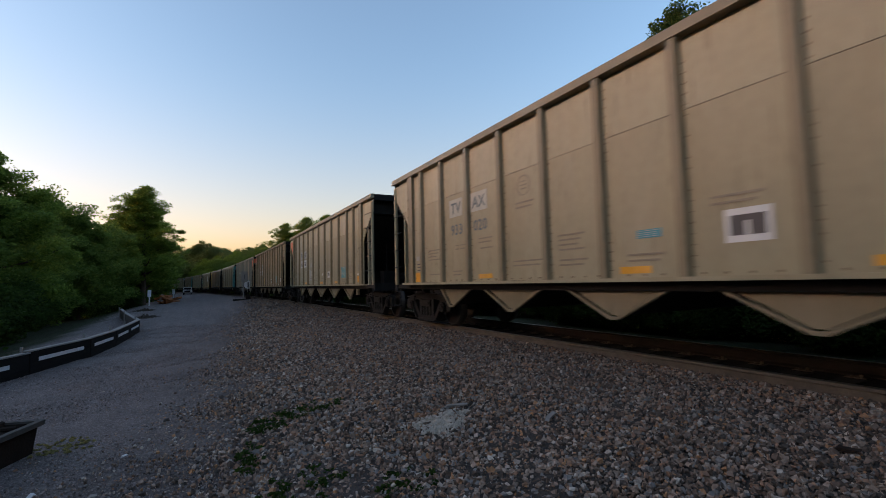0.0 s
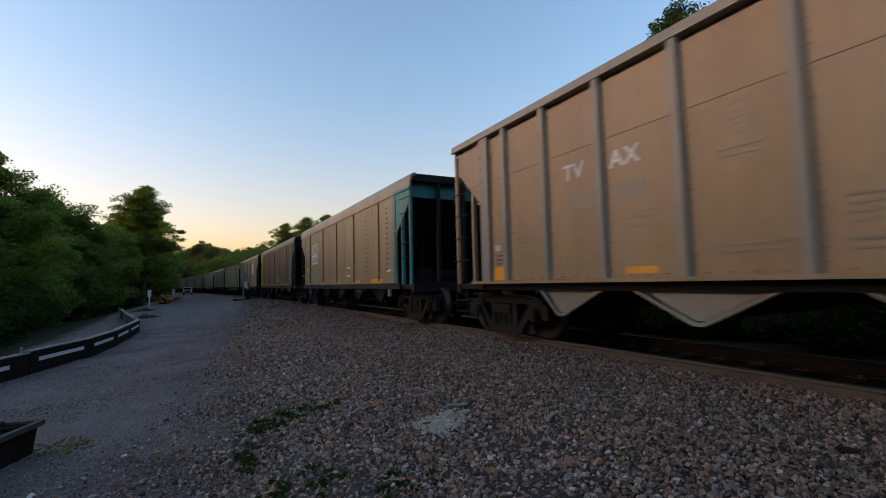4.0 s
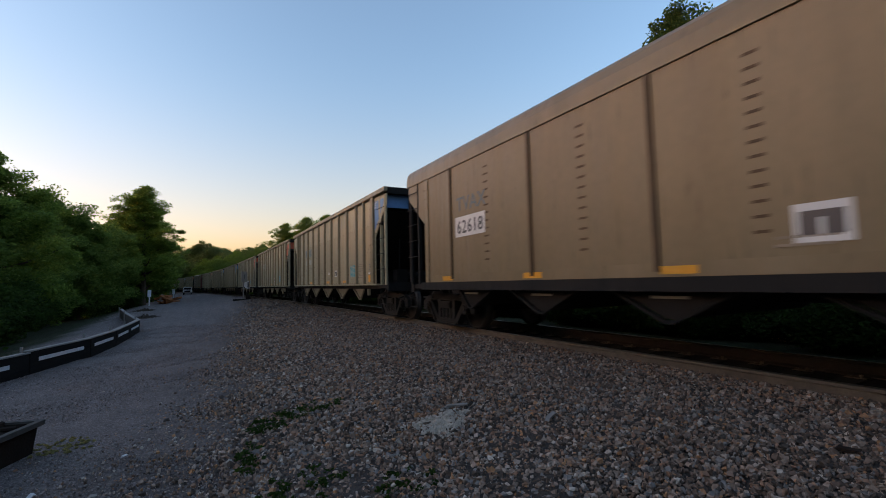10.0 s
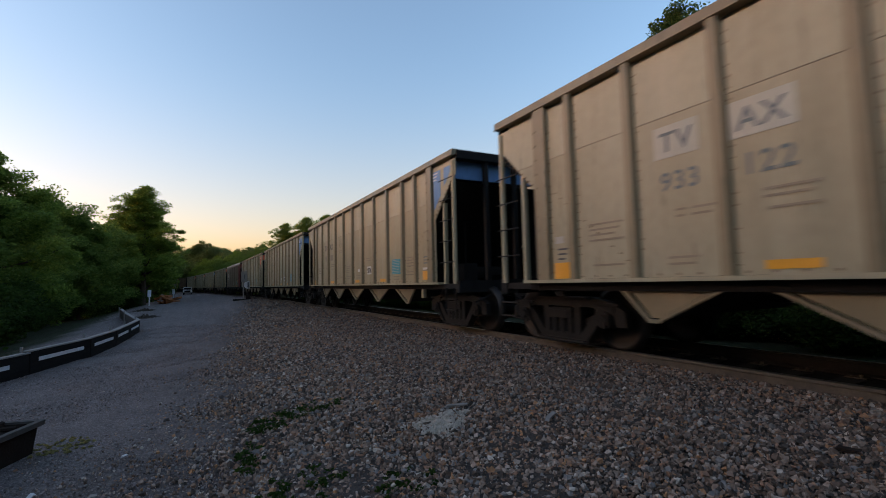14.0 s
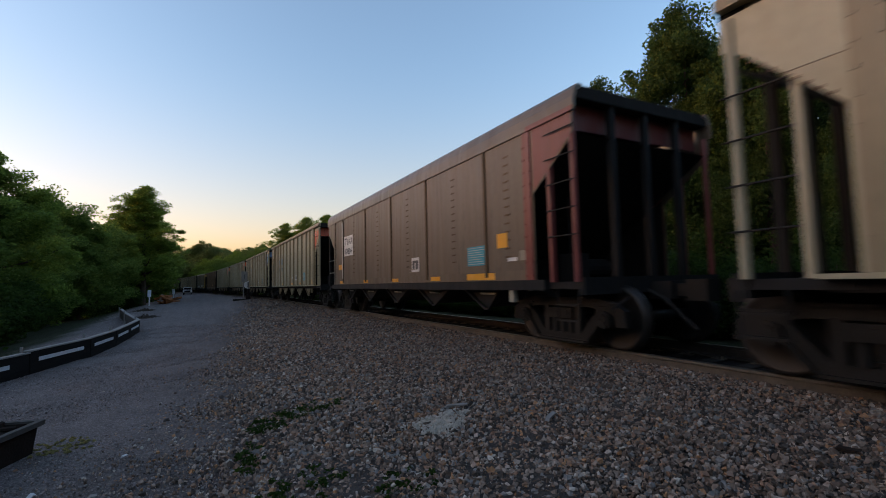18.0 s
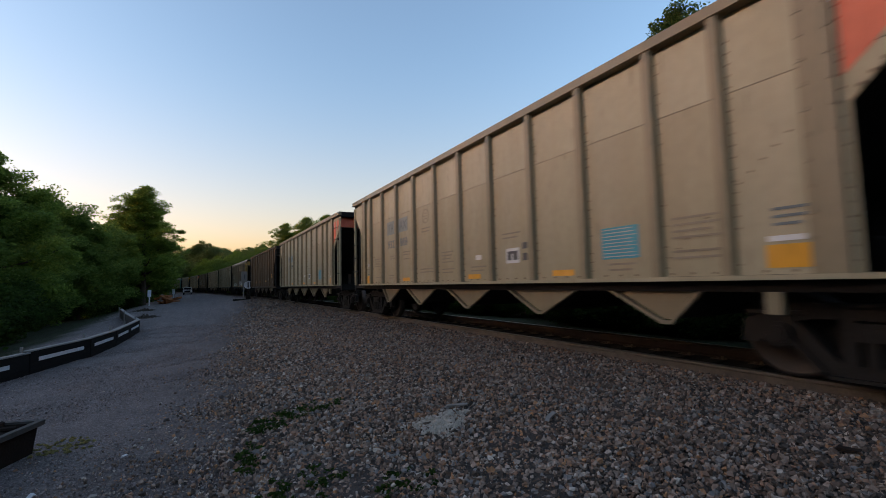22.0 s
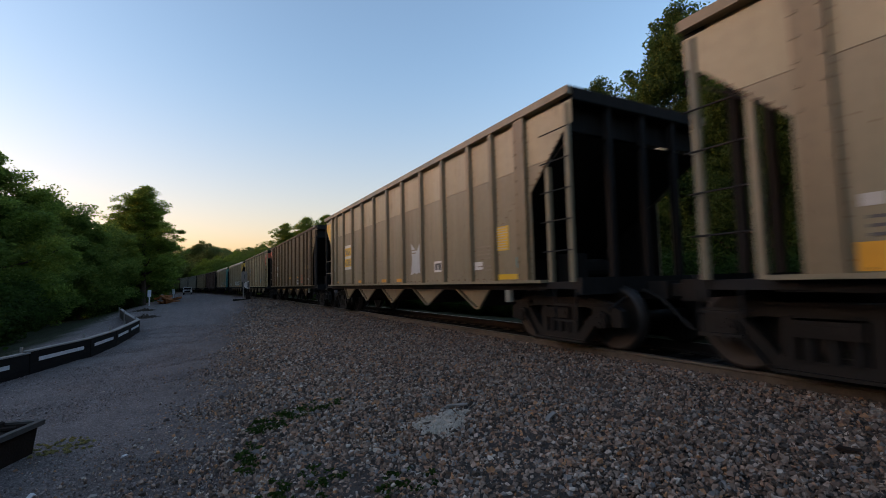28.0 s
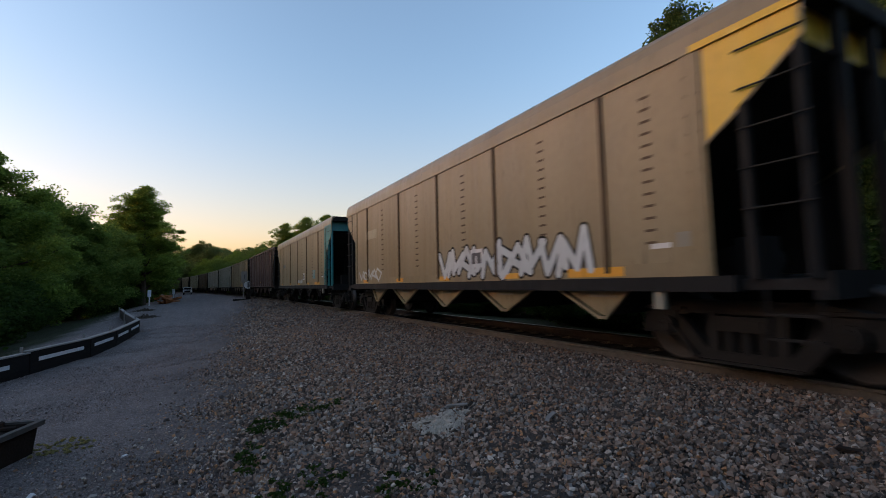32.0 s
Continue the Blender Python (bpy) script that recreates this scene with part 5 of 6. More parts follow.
    for tone, s in ((lead, 1), (trail, -1)):
        if not tone:
            continue
        full = smooth and (posts == tone or tone == "yellow")
        if full:
            cut = [[(sp, 2.42), (sp + 0.22, 2.58), (h - 0.14, 3.03), (h - 0.05, 3.12), (h - 0.05, 3.41), (sp, 3.41)]]
        else:
            q, top = h - 7.20, 3.5 if not smooth else 3.41
            cut = [[(6.19 + q, 2.64), (6.52 + q, 2.94), (6.52 + q, top), (6.19 + q, top)], [(6.68 + q, 3.10), (6.96 + q, 3.36), (6.96 + q, top), (6.68 + q, top)]]
        if s < 0 and not smooth:
            cut = [[(6.19, 2.52), (6.94, 3.2), (7.12, 3.29), (7.12, 3.5), (6.19, 3.5)]]
        for pts in cut:
            panel_patch("corner_patch", [(s * x, z) for x, z in pts], yp + (0.003 if smooth else 0), tone, car, tone + " painted corner panel")
        if not smooth:
            text_lines(car, s * (bol + 0.05) - 0.15, 3.44, 0.27, 3, "white", yp - 0.004)
        if full:
            bm = bmesh.new()
            slab(bm, [(s * (bol - 0.1), 3.395), (s * (h + 0.005), 3.395), (s * (h + 0.005), 3.47), (s * (bol - 0.1), 3.47)], -1.608, -1.6)
            part("chord_patch", bm, M[tone], car, tone + " painted chord end")
    known = set(car.children)
    for e in extras:
        e(car, yp)
    if not smooth:
        for o in car.children:
            if o not in known:
                o.location.x += 0.1
    return car


# what is painted or fixed on the sides: each returns a maker for extras
def e_plate(name, x0, x1, z0, z1, mat, label=""):
    return lambda car, y: plate(name, None, x0, x1, z0, z1, mat, car, y, label)


def e_letters(x, z, word, h, mat, back=None):
    return lambda car, y: letters(car, x, z, word, h, mat, y, back)


def e_lines(x, z, w, n, mat="wash"):
    return lambda car, y: text_lines(car, x, z, w, n, mat, y)


def e_blue(x0, z0, w, hgt, mat="sky"):
    def make(car, y):
        plate("notice_panel", None, x0, x0 + w, z0, z0 + hgt, mat, car, y, "light blue notice with lines of print")
        n = max(4, int(hgt / 0.042))
        for i in range(n):
            z = z0 + hgt * (i + 0.6) / (n + 0.4)
            plate("small_print", None, x0 + 0.05 * w, x0 + w * (0.94 - 0.05 * (i % 3)), z, z + hgt * 0.26 / n, "faint", car, y - 0.004)
    return make


def e_code(x0, z0, w=0.3, hgt=0.25):
    def make(car, y):
        plate("data_panel", None, x0, x0 + w, z0, z0 + hgt, "white", car, y, "white framed data panel")
        plate("data_field", None, x0 + 0.12 * w, x0 + 0.88 * w, z0 + 0.2 * hgt, z0 + 0.8 * hgt, "letter", car, y - 0.004)
        plate("data_field", None, x0 + 0.45 * w, x0 + 0.55 * w, z0 + 0.2 * hgt, z0 + 0.62 * hgt, "white", car, y - 0.008)
    return make


def e_reflectors(mat="orange", xs=(-5.7, -3.7, -1.6, 0.6, 2.7, 4.9), w=0.34, z=1.04, hgt=0.075):
    def make(car, y):
        for x in xs:
            plate("reflector", None, x - w / 2, x + w / 2, z, z + hgt, mat, car, y)
    return make


def e_over(maker, layers=1):
    """The same, laid over a painted panel."""
    return lambda car, y: maker(car, y - 0.0045 * layers)


def e_stake(x, w, mat):
    """A broad riveted upright with bolt heads along both edges."""
    def make(car, y):
        bm = bmesh.new()
        box(bm, x - w / 2, x + w / 2, -1.612, -1.58, 1.1, 3.40)
        for i in range(17):
            z = 1.2 + 0.132 * i
            for sd in (-1, 1):
                q = x + sd * (w / 2 + 0.045)
                box(bm, q - 0.03, q + 0.03, -1.594, -1.58, z, z + 0.03)
        part("side_stake", bm, M[mat], car, "rusty brown riveted upright")
    return make


def e_disc(x, z, r, mat):
    def make(car, y):
        bm = bmesh.new()
        rod(bm, (x, y, z), (x, y - 0.004, z), r, 36)
        part("emblem", bm, M[mat], car, "plain pale round emblem")
    return make


def e_scrawl(x0, x1, z0, z1, mat, n, seed, edge=None):
    """Sprayed shapes: fat tilted blobs side by side, no word."""
    def make(car, y):
        w = (x1 - x0) / n
        for layer, m in enumerate(([edge] if edge else []) + [mat]):
            rnd = random.Random(seed)
            grow = 0.035 if (edge and layer == 0) else 0.0
            for i in range(n):
                cx = x0 + (i + 0.5) * w
                up, lo = z1 - rnd.random() * 0.3 * (z1 - z0), z0 + rnd.random() * 0.1 * (z1 - z0)
                lean = (rnd.random() - 0.4) * w * 0.5
                k = rnd.choice((0.44, 0.48, 0.52))
                notch = rnd.uniform(0.25, 0.6) * (up - lo)
                pts = [(cx - w * k - grow, lo - grow), (cx - w * 0.1, lo + 0.05), (cx + w * 0.42 + grow, lo - grow + rnd.random() * 0.05), (cx + w * k + lean + grow, (lo + up) / 2), (cx + w * 0.42 + lean + grow, up + grow),
                       (cx + lean + w * 0.08, up - notch - grow), (cx + lean - w * 0.06, up - notch * 0.7 + grow), (cx - w * 0.45 + lean - grow, up + grow), (cx - w * 0.36 - grow, (lo + up) / 2)]
                bm = bmesh.new()
                slab(bm, pts, y - 0.003 * (layer + 1) - 0.0004 * i, y + 0.0)
                part("graffiti_shape", bm, M[m], car)
    return make


SWOOPS = (((0, 0.1), (0.3, 1), (0.45, 0.3), (0.95, 0.8)), ((0, 0.9), (0.35, 0.1), (0.7, 0.95), (1, 0.2)), ((0.95, 0.9), (0.2, 0.7), (0.8, 0.35), (0.1, 0.05)),
          ((0, 0.5), (0.3, 0.95), (0.9, 0.6), (0.5, 0.05), (0.05, 0.45)), ((0, 0.2), (0.5, 0.9), (1, 0.15), (0.2, 0.5)), ((0.1, 0.05), (0.25, 0.8), (0.7, 0.2), (0.9, 1), (1.05, 0.1)))


def e_tag(x0, x1, z0, z1, r, mat, edge, n, seed):
    """Sprayed strokes in fat rounded lines, outlined where edge is given; no word."""
    def make(car, y):
        w = (x1 - x0) / n
        for layer, m in enumerate(([edge] if edge else []) + [mat]):
            rnd = random.Random(seed)
            rad = r + (0.035 if edge and layer == 0 else 0.0)
            for i in range(n):
                g, lean, hgt = rnd.choice(SWOOPS), rnd.uniform(-0.05, 0.15), rnd.uniform(0.8, 1.0) * (z1 - z0)
                pts = [(x0 + i * w + (1.5 * px - 0.2) * w + lean * pz * hgt + rnd.uniform(-0.02, 0.02), z0 + pz * hgt + rnd.uniform(-0.02, 0.02)) for px, pz in g]
                bm = bmesh.new()
                yy = y - 0.004 * layer - 0.0002 * i
                for k, (p, q) in enumerate(zip(pts, pts[1:])):
                    d = Vector((q[0] - p[0], q[1] - p[1])).normalized() * rad
                    a0 = math.atan2(d.y, d.x)
                    # a capsule: half a disc at each end of the stroke
                    rim = [(q[0] + rad * math.cos(a0 + t), q[1] + rad * math.sin(a0 + t)) for t in [math.pi * (j / 6 - 0.5) for j in range(7)]]
                    rim += [(p[0] - rad * math.cos(a0 + t), p[1] - rad * math.sin(a0 + t)) for t in [math.pi * (j / 6 - 0.5) for j in range(7)]]
                    lift = yy - 0.0003 * k
                    bm.faces.new([bm.verts.new((a, lift, b)) for a, b in rim])
                part("graffiti_stroke", bm, M[m], car)
    return make


FAINT = [e_lines(-5.25, 1.74, 0.56, 4), e_lines(-5.2, 1.2, 0.5, 1), e_lines(-3.98, 1.76, 0.12, 2), e_lines(-3.80, 1.76, 0.26, 2), e_lines(-4.1, 1.24, 0.36, 2), e_lines(-3.1, 1.82, 0.46, 2), e_lines(-3.05, 1.64, 0.4, 1), e_lines(-2.05, 1.34, 0.76, 2), e_lines(0.25, 1.3, 0.5, 2), e_lines(-0.95, 1.66, 0.5, 4), e_lines(-0.95, 1.3, 0.55, 2), e_lines(4.5, 1.66, 0.6, 4), e_lines(4.5, 1.3, 0.65, 2), e_lines(3.6, 1.2, 0.4, 2), e_lines(1.3, 1.82, 0.5, 2), e_lines(-5.86, 1.46, 0.2, 3, "letter"), e_plate("small_print", -5.9, -5.74, 1.56, 1.66, "faint")]
MARKS = [e_reflectors("orange", (-2.9, 0.35, 2.76), 0.44, 1.09, 0.085), e_plate("reflector", -5.95, -5.62, 1.05, 1.28, "orange", "orange reflector panel")]
STD = FAINT + MARKS + [e_code(1.4, 1.33, 0.36, 0.25), e_plate("data_panel", 0.42, 0.62, 1.44, 1.53, "white"), e_blue(3.5, 1.28, 0.56, 0.40), e_plate("reflector", 5.43, 5.9, 1.1, 1.31, "orange", "orange panel"), e_lines(5.5, 1.62, 0.3, 3, "letter_blue"), e_plate("data_panel", 5.45, 5.75, 1.34, 1.39, "white")]


def marks(mat, number="933 ", back=None, under=None, num_mat=None):
    """Owner's letters and the car's number in two rows, either side of a stake; what cannot be read is a plain bar."""
    a, b = number.split(" ")
    x, z = -4.17, 2.44
    out = [e_letters(x + 0.04, z, "TV", 0.225, mat, back), e_letters(x + 0.88, z, "AX", 0.225, mat, back)]
    for w, xx in ((a, x + 0.02 if len(a) > 2 else x + 0.14), (b, x + 0.9)):
        if w:
            out.append(e_letters(xx, z - 0.44, w, 0.215, num_mat or mat, under))
        else:
            out.append(e_plate("number_bar", xx, xx + 0.46, z - 0.44, z - 0.22, under or "wash"))
    # a faint round seal with lines of print in the next bay but one
    return out + [e_seal(-1.72, 2.58)]


def e_seal(x, z, r=0.17):
    def make(car, y):
        bm = bmesh.new()
        n = 28
        ring = [[bm.verts.new((x + q * math.cos(a), yy, z + q * math.sin(a))) for a in [2 * math.pi * i / n for i in range(n)]] for q, yy in ((r, y), (r, y - 0.003), (r - 0.018, y - 0.003), (r - 0.018, y))]
        for a, b in zip(ring, ring[1:]):
            for i in range(n):
                bm.faces.new((a[i], a[(i + 1) % n], b[(i + 1) % n], b[i]))
        bmesh.ops.recalc_face_normals(bm, faces=bm.faces[:])
        part("seal", bm, M["wash"], car, "faded round seal")
        for i, w in enumerate((0.12, 0.17, 0.12)):
            plate("small_print", None, x - w / 2, x + w / 2, z + 0.055 - 0.06 * i, z + 0.075 - 0.06 * i, "wash", car, y)
        for i in range(2):
            plate("small_print", None, x - 0.22, x + 0.24 - 0.05 * i, z - r - 0.12 - 0.075 * i, z - r - 0.09 - 0.075 * i, "wash", car, y)
    return make


CREAM = "cream ribbed steel coal hopper car, dusty and streaked"
BROWN = "brown rust-streaked ribbed steel coal hopper car"
SMOOTH = "tan smooth-sided coal hopper car"
BAND = [e_reflectors("orange", (-4.95, -2.2, 0.25, 2.6), 0.44, 1.07, 0.09), e_plate("reflector", 3.95, 4.9, 1.06, 1.18, "orange", "orange reflector strip"), e_code(1.35, 1.3, 0.42, 0.34), e_lines(1.2, 1.35, 0.5, 2), e_plate("data_panel", 5.3, 5.55, 1.36, 1.42, "white"), e_plate("data_panel", 5.62, 5.82, 1.36, 1.52, "grey")]
# car by car, from the head of what is seen: kind, paint, label, and the rest
CARS = [
    ("ribbed", "cream", CREAM, dict(extras=STD)),
    ("ribbed", "cream", CREAM, dict(extras=FAINT + MARKS + marks("letter_blue", "933 020", "mist") + [e_code(1.43, 1.36, 0.43, 0.33), e_blue(0.4, 1.5, 0.32, 0.1), e_blue(3.5, 1.28, 0.56, 0.40)])),
    ("ribbed", "cream", CREAM + ", red corner patch", dict(trail="red", extras=STD + marks("letter", "62 261", "faint", "white") + [e_scrawl(-2.12, -1.22, 1.42, 1.80, "haze_blue", 3, 4), e_scrawl(-2.12, -1.22, 1.2, 1.5, "haze_blue", 4, 12), e_disc(-1.72, 1.98, 0.12, "haze_blue")])),
    ("ribbed", "tan", "tan ribbed coal hopper car with red trailing corner patch", dict(trail="red", extras=FAINT + [e_letters(-4.1, 2.45, "TV", 0.25, "letter_blue", "faint"), e_letters(-3.25, 2.45, "AX", 0.25, "letter_blue", "faint"), e_letters(-4.14, 1.99, "650", 0.23, "letter", "white"), e_letters(-3.22, 1.99, "736", 0.23, "letter", "white"), e_seal(-1.72, 2.58), e_plate("painted_panel", -5.92, -5.8, 1.2, 2.1, "yellow", "yellow upright stripe"), e_plate("data_panel", -5.7, -5.56, 1.36, 1.52, "white"), e_plate("data_panel", -4.3, -4.13, 1.34, 1.5, "letter_blue"), e_plate("painted_panel", -3.97, -3.87, 1.17, 1.63, "yellow", "yellow upright stripe"), e_plate("painted_panel", -1.9, -1.79, 1.17, 1.7, "yellow", "yellow upright stripe"), e_plate("data_panel", -2.57, -2.24, 1.09, 1.17, "faint"), e_plate("data_panel", -0.37, -0.08, 1.08, 1.18, "faint"), e_plate("data_panel", -4.76, -4.6, 1.08, 1.16, "white"), e_blue(-0.66, 1.31, 0.3, 0.12, "white"), e_code(1.38, 1.3, 0.38, 0.24), e_blue(3.45, 1.27, 0.58, 0.42), e_plate("painted_panel", 5.7, 5.82, 1.12, 2.0, "yellow"), e_plate("data_panel", 5.28, 5.54, 1.30, 1.55, "white"), e_plate("data_panel", 4.45, 4.76, 1.1, 1.17, "white"), e_plate("data_panel", 2.25, 2.45, 1.09, 1.18, "white")])),
    ("ribbed", "tan", "tan ribbed coal hopper car, dark ribs and red corner", dict(lead="red", rib="grey", extras=FAINT + MARKS + marks("white", " ") + [e_code(1.35, 1.3, 0.4, 0.25), e_blue(3.45, 1.27, 0.6, 0.42), e_plate("painted_panel", 3.32, 3.4, 1.27, 1.55, "orange"), e_plate("painted_panel", 5.68, 5.82, 1.15, 2.0, "yellow"), e_plate("data_panel", 5.28, 5.54, 1.36, 1.57, "sky"), e_plate("data_panel", 4.45, 4.77, 1.12, 1.18, "white"), e_plate("data_panel", 2.25, 2.42, 1.07, 1.14, "white"), e_plate("data_panel", 0.3, 0.5, 1.32, 1.38, "white")])),
    ("smooth", "sand", SMOOTH, dict(lead="teal", posts="teal", bolsters="teal", trail_rails=True, chute="shade_black", sill="black", extras=BAND + [e_letters(-4.3, 2.5, "TVAX", 0.3, "letter_blue", "faint"), e_letters(-4.3, 2.05, "62601", 0.28, "letter", "white"), e_plate("painted_panel", -5.45, -4.98, 1.66, 1.84, "orange"), e_plate("data_panel", -5.88, -5.72, 1.3, 1.5, "white")])),
    ("smooth", "umber", "brown smooth-sided coal hopper car with yellow trailing corner", dict(mid=6.88, trail="yellow", posts="black", bolsters="grey", ends="black", chute="shade_black", sill="black", extras=BAND + [e_plate("number_bar", -4.4, -3.6, 2.25, 2.43, "dusty")])),
    ("smooth", "sand", "tan smooth-sided hopper car, green trailing panel and white disc", dict(mid=6.72, rib="brown", ends="black", posts="black", chute="olive", sill="black", extras=[e_chord(-6.96, -3.3, "olive", "dark green painted chord")] + BAND[2:] + [e_plate("reflector", 4.9, 5.88, 1.10, 1.23, "yellow"), e_plate("reflector", -5.74, -4.98, 1.07, 1.17, "yellow"), e_plate("reflector", -3.2, -2.5, 1.07, 1.15, "yellow"), e_plate("painted_panel", -5.76, -3.3, 1.03, 3.39, "olive", "dark green painted panel"), e_over(e_stake(-5.87, 0.17, "rib_brown")), e_over(e_stake(-4.72, 0.24, "rib_brown")), e_over(e_plate("lettering_panel", -5.66, -4.90, 1.86, 2.66, "mint", "mint green panel")), e_over(e_plate("lettering_panel", -5.53, -5.06, 2.34, 2.56, "faint"), 2), e_over(e_letters(-5.48, 2.37, "TV", 0.17, "letter_blue"), 3), e_over(e_letters(-5.53, 2.0, "933", 0.23, "white"), 2), e_over(e_plate("lettering_panel", -4.53, -3.62, 1.86, 2.66, "mint", "mint green panel")), e_over(e_plate("lettering_panel", -4.38, -3.86, 2.34, 2.56, "faint"), 2), e_over(e_letters(-4.33, 2.37, "AX", 0.17, "letter_blue"), 3), e_over(e_letters(-4.38, 2.0, "863", 0.23, "white"), 2), e_over(e_lines(-4.42, 1.66, 0.5, 1, "faint")), e_over(e_lines(-4.42, 1.5, 0.48, 1, "faint")), e_over(e_plate("data_panel", -5.58, -5.42, 1.37, 1.46, "faint")), e_over(e_plate("data_panel", -5.7, -5.25, 1.23, 1.29, "faint")), e_over(e_scrawl(-5.6, -5.3, 2.72, 2.92, "wash", 2, 17)), e_over(e_scrawl(-4.4, -4.0, 2.78, 3.1, "wash", 2, 19)), e_over(e_plate("orange_plate", -3.9, -3.5, 1.0, 1.06, "orange")), e_disc(3.85, 2.62, 0.54, "white")])),
    ("ribbed", "cream", CREAM + ", red corner panels", dict(lead="red", extras=STD + marks("letter", "932 967", "faint"))),
    ("smooth", "ochre", SMOOTH + " and teal end", dict(mid=7.07, lead="teal", posts="teal", bolsters="teal", chute="shade_black", sill="black", extras=BAND + [e_blue(3.55, 1.33, 0.52, 0.40), e_letters(-4.5, 2.45, "TVAX", 0.28, "letter_blue"), e_letters(-4.5, 2.0, "62618", 0.26, "letter", "white")])),
    ("ribbed", "cream", CREAM + ", blue corner panels", dict(lead="blue", extras=STD + marks("letter_blue", " ", "slate", "mist"))),
    ("ribbed", "cream", CREAM + ", red corner panels", dict(lead="red", extras=STD + [e_plate("data_panel", 1.85, 1.98, 1.5, 1.58, "letter")] + marks("letter_blue", "932 ", "mist"))),
    ("ribbed", "pale", CREAM + ", red corner panels", dict(lead="red", extras=STD + [e_plate("data_panel", 1.85, 1.98, 1.5, 1.58, "letter")] + marks("letter_blue", "933 122", "mist"))),
    ("ribbed", "cream", CREAM + ", blue corner panels", dict(lead="blue", extras=STD + marks("letter", " "))),
    ("ribbed", "cream", CREAM + ", blue corner panels", dict(lead="blue", extras=STD + marks("letter_blue", "60 21", num_mat="letter"))),
    ("ribbed", "pale", CREAM + ", red corner panels", dict(lead="red", extras=STD + marks("letter", "933 ", "mist"))),
    ("smooth", "taupe", "brown smooth-sided steel coal hopper car with maroon end", dict(mid=6.98, lead="maroon", posts="maroon", bolsters="maroon", trail_rails=True, chute="shade_black", sill="black", extras=BAND + [e_plate("lettering_panel", -4.6, -3.55, 2.04, 2.74, "white"), (lambda car, y: (letters(car, -4.5, 2.44, "TVAX", 0.24, "letter", y - 0.004), letters(car, -4.5, 2.1, "60884", 0.22, "letter", y - 0.004))), e_blue(4.0, 1.33, 0.62, 0.36), e_plate("painted_panel", -5.36, -4.9, 1.58, 1.76, "orange"), e_plate("painted_panel", 5.0, 5.3, 1.6, 1.85, "orange"), e_over(e_plate("rib_cover", -4.81, -4.69, 1.25, 3.3, "faint"), 6)])),
    ("ribbed", "cream", CREAM + ", red corner panels", dict(lead="red", extras=STD + [e_plate("data_panel", 1.85, 1.97, 1.55, 1.65, "letter"), e_plate("data_panel", 1.85, 1.97, 1.36, 1.48, "letter")] + marks("letter_blue", "933 050", "slate"))),
    ("ribbed", "cream", CREAM + ", blue corner panels", dict(lead="blue", extras=STD + [e_plate("painted_panel", 5.65, 5.85, 1.5, 1.63, "black"), e_plate("painted_panel", 0.14, 0.24, 1.2, 1.66, "yellow", "yellow upright stripe"), e_plate("painted_panel", 2.4, 2.52, 1.2, 1.68, "yellow", "yellow upright stripe")] + marks("letter_blue", "42 ", "slate", num_mat="letter"))),
    ("ribbed", "cream", CREAM + ", red corner panels", dict(lead="red", extras=STD + [e_plate("data_panel", 1.85, 1.97, 1.55, 1.65, "letter"), e_plate("data_panel", 1.85, 1.97, 1.36, 1.48, "letter")] + marks("letter_blue", "932 888", "slate"))),
    ("ribbed", "cream", CREAM + ", red corner panels", dict(lead="red", extras=STD + marks("letter_blue", "67 589", "slate", num_mat="letter"))),
    ("ribbed", "brown", BROWN, dict(ends="black", posts="black", sill="grey", chute="taupe", trail_rails=True, extras=[e_reflectors("orange", (-5.67, -2.82, -0.54, 2.5, 4.9), 0.4, 1.38, 0.09), e_lines(3.6, 1.6, 0.8, 3, "grey"), e_plate("painted_panel", 5.2, 5.9, 1.6, 1.9, "orange"), e_plate("data_panel", 5.4, 5.8, 1.2, 1.4, "white")])),
    ("smooth", "umber", "grey-brown smooth-sided coal hopper car with yellow end", dict(lead="mustard", posts="mustard", bolsters="mustard", chute="shade_black", sill="black", extras=BAND + [e_tag(-4.5, -1.5, 1.1, 1.5, 0.06, "spray", "", 6, 9), e_tag(1.0, 3.2, 1.1, 1.62, 0.07, "spray", "", 4, 11), e_plate("notice_panel", -4.75, -4.2, 2.0, 2.4, "white"), e_plate("notice_panel", -4.7, -4.25, 2.05, 2.35, "grey")])),
    ("ribbed", "dusty", CREAM, dict(extras=STD + marks("letter_blue", "933 207", "slate"))),
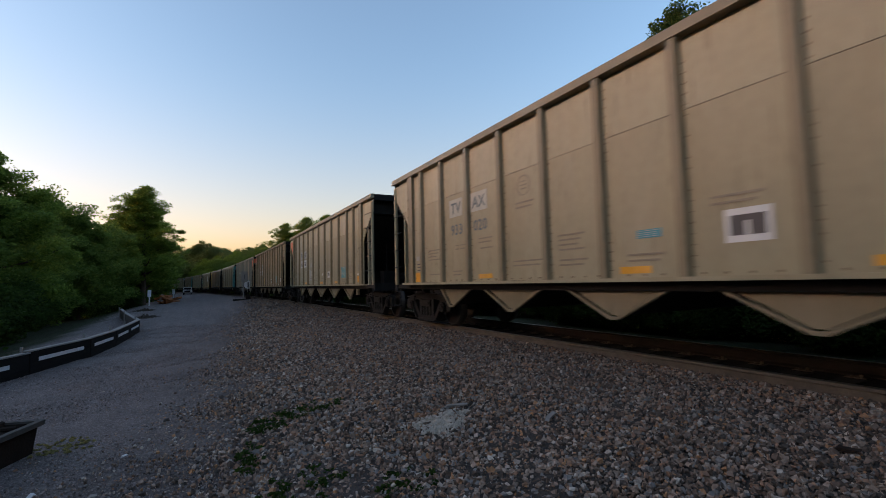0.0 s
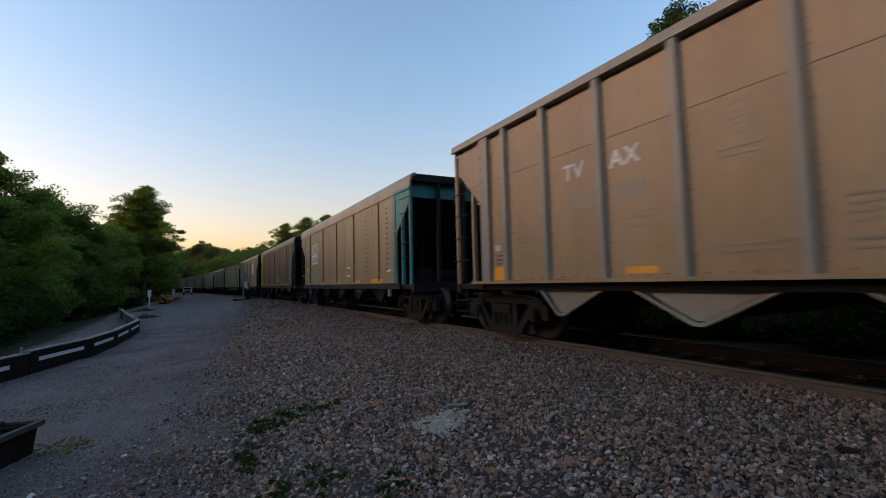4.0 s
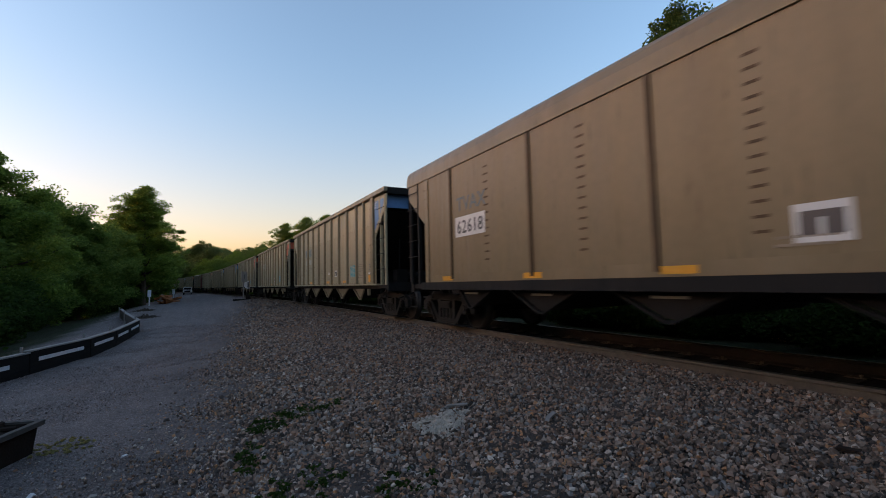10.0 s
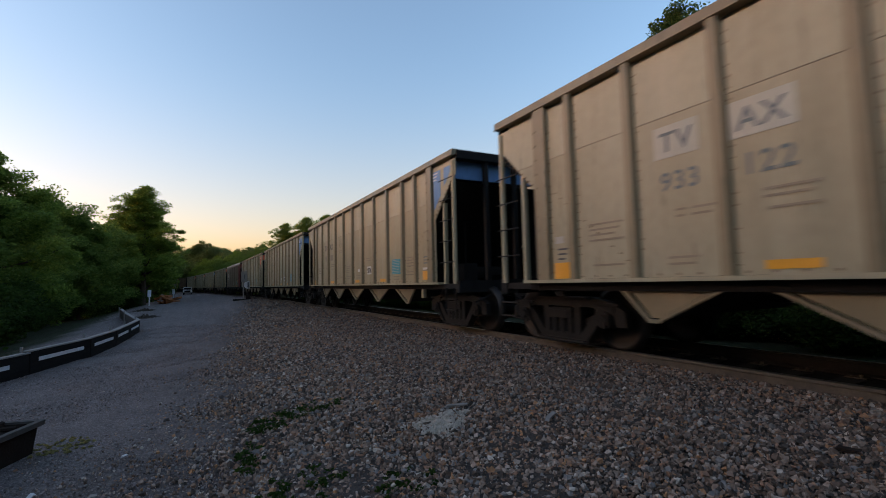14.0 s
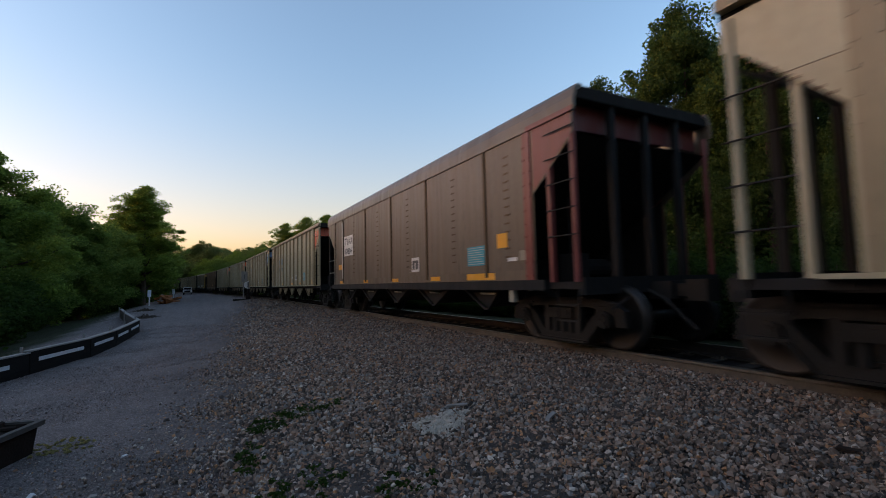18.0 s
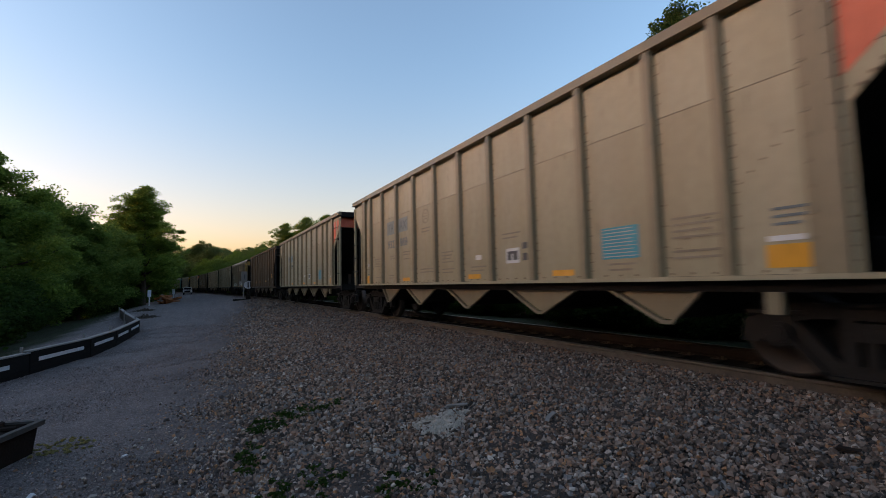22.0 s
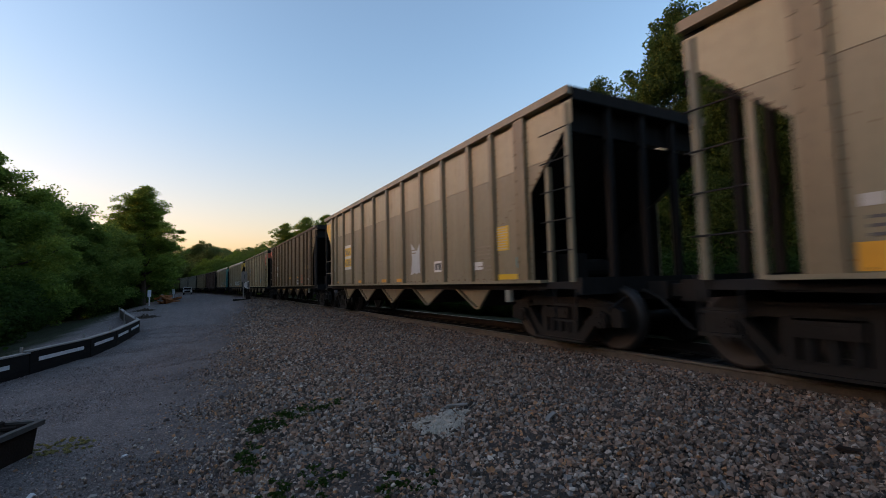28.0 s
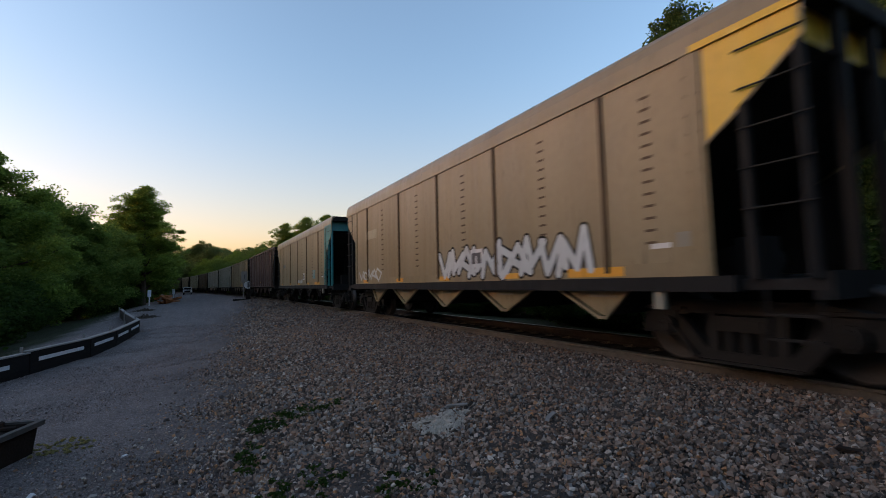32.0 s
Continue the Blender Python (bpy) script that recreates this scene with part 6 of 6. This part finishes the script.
    ("ribbed", "dusty", "cream ribbed coal hopper car with yellow trailing corner", dict(trail="yellow", trail_rails=True, extras=FAINT + [e_code(2.7, 1.26, 0.38, 0.24), e_reflectors("orange", (-5.6, -2.66, -0.46, 0.69), 0.42, 1.07, 0.085), e_blue(4.98, 1.56, 0.52, 0.42, "yellow"), e_plate("reflector", 5.05, 5.95, 1.06, 1.15, "yellow"), e_plate("data_panel", 4.4, 4.68, 1.25, 1.40, "white"), e_plate("data_panel", 5.7, 5.9, 1.25, 1.42, "sky"), e_plate("lettering_panel", -4.62, -3.4, 1.56, 2.42, "white", "white panel with two yellow bands"), (lambda car, y: (plate("yellow_band", None, -4.58, -3.44, 2.04, 2.32, "yellow", car, y - 0.004), plate("yellow_band", None, -4.58, -3.44, 1.66, 1.94, "yellow", car, y - 0.004), letters(car, -4.5, 2.08, "TVAX", 0.2, "wash", y - 0.008), letters(car, -4.52, 1.70, "16520", 0.2, "wash", y - 0.008))), e_scrawl(1.42, 2.02, 1.22, 2.0, "spray", 1, 31), e_scrawl(1.5, 2.0, 1.2, 1.75, "spray", 2, 14)])),
    ("ribbed", "rusty", BROWN + ", red trailing panels", dict(ends="black", posts="black", chute="brown", rib="brown", thin=True, stripe="orange", trail_rails=True, trail="red", extras=[e_plate("painted_panel", -6.0, -5.58, 1.05, 3.5, "red", "red painted trailing panel"), e_plate("number_bar", -5.02, -4.56, 2.08, 2.32, "faint"), e_plate("number_bar", -4.34, -3.9, 2.08, 2.32, "faint"), e_plate("number_bar", -5.0, -4.6, 1.66, 1.88, "faint"), e_plate("number_bar", -4.34, -3.88, 1.66, 1.88, "faint"), e_plate("painted_panel", -6.0, -5.7, 1.8, 1.94, "yellow", "yellow patch"), e_plate("data_panel", -5.95, -5.8, 1.1, 1.22, "white"), e_reflectors("orange", (-2.72, 0.42, 2.75), 0.5, 1.42, 0.09), e_plate("painted_panel", 4.7, 5.2, 1.8, 2.02, "orange"), e_lines(3.5, 1.52, 0.6, 6, "red"), e_plate("data_panel", -0.66, -0.38, 1.1, 1.13, "white"), e_code(2.5, 1.1, 0.5, 0.24), e_plate("data_panel", 4.9, 5.3, 1.3, 1.37, "white")])),
    ("ribbed", "warm", "warm tan ribbed steel coal hopper car, red end", dict(lead="red", extras=STD + marks("letter_blue", "67 348", "slate", num_mat="letter"))),
    ("smooth", "sand", SMOOTH + ", yellow end and graffiti", dict(lead="yellow", posts="black", sill="black", extras=BAND + [e_tag(0.15, 4.2, 1.10, 1.72, 0.062, "spray", "shade_black", 10, 21), e_tag(-5.5, -3.6, 1.12, 1.5, 0.03, "spray", "", 5, 8), e_plate("notice_panel", -4.9, -3.9, 2.4, 2.66, "pale")])),
    ("smooth", "sand", SMOOTH + " and teal end", dict(lead="teal", posts="teal", bolsters="teal", chute="shade_black", sill="black", extras=BAND + [e_blue(3.55, 1.33, 0.52, 0.40), e_scrawl(0.0, 1.2, 1.1, 1.4, "spray", 3, 5), e_plate("number_bar", -4.6, -3.9, 2.1, 2.3, "letter_blue")])),
    ("ribbed", "dark", "dark maroon ribbed steel coal hopper car", dict(ends="black", posts="black", extras=[e_reflectors("yellow", (-4.1, 0.4, 4.7), 0.3, 1.3, 0.08)])),
    ("ribbed", "tan", "tan ribbed steel coal hopper car", dict(extras=STD)),
    ("ribbed", "grey", "grey ribbed steel coal hopper car", dict(extras=STD)),
    ("ribbed", "grey", "grey ribbed steel coal hopper car", dict(extras=STD)),
]
MORE = [("ribbed", "brown", BROWN, dict(ends="black", extras=[e_reflectors("orange", (-4.1, 0.4, 4.7), 0.4, 1.4, 0.1)])), ("ribbed", "cream", CREAM, dict(extras=STD)), ("smooth", "tan", SMOOTH, dict(chute="shade_black", sill="black", extras=BAND))]
CARS += [MORE[i % 3] for i in range(6)]
# where each car's trailing corner stands at the start, less an even spacing
SPACING, HEAD = 16.18, 11.30
SHIFT = {-1: 0.0, 0: 0.0, 1: -0.09, 2: -0.11, 5: -0.75, 6: -1.16, 7: -1.06, 10: -2.15, 14: -3.31, 15: -3.55, 18: -4.06, 20: -4.14, 22: -3.48, 23: -3.61, 25: -3.68, 26: -4.01, 40: -4.2}
SPEED = 12.888
TRAIN = []
for i, (kind, tone, label, rest) in enumerate(CARS):
    k = i - 1
    c = hopper_car(kind, tone, label, **rest)
    TRAIN.append((c, HEAD + SPACING * k + float(np.interp(k, list(SHIFT), list(SHIFT.values()))) - (rest.get("mid") or CENTRE[kind]), HALF[kind] - 0.95))


# ---------- what moves ----------
def motions():
    """The train rolls by at an even speed; its wheels turn."""
    for car, start, reach in TRAIN:
        rows = []
        for i in range(65):
            t = 0.5 * i
            s = start - SPEED * t
            ax, ay, _ = track(s - reach)
            bx, by, _ = track(s + reach)
            turn = math.degrees(math.atan2(ay - by, ax - bx))
            rows.append((t, pose((ax + bx) / 2, (ay + by) / 2, 0, 0, 0, turn)))
        walk(car, rows)
    for s, wheels in WHEELS.items():
        rows = [(i / 30, pose(0.89 * s, 0, 0.457, 0, math.degrees(SPEED * i / 30 / 0.455) % 360, 0)) for i in range(961)]
        walk(wheels[0], rows)
        act = wheels[0].animation_data
        for w in wheels[1:]:
            w.rotation_mode = "QUATERNION"
            w.animation_data_create()
            w.animation_data.action = act.action
            w.animation_data.action_slot = act.action_slot


motions()
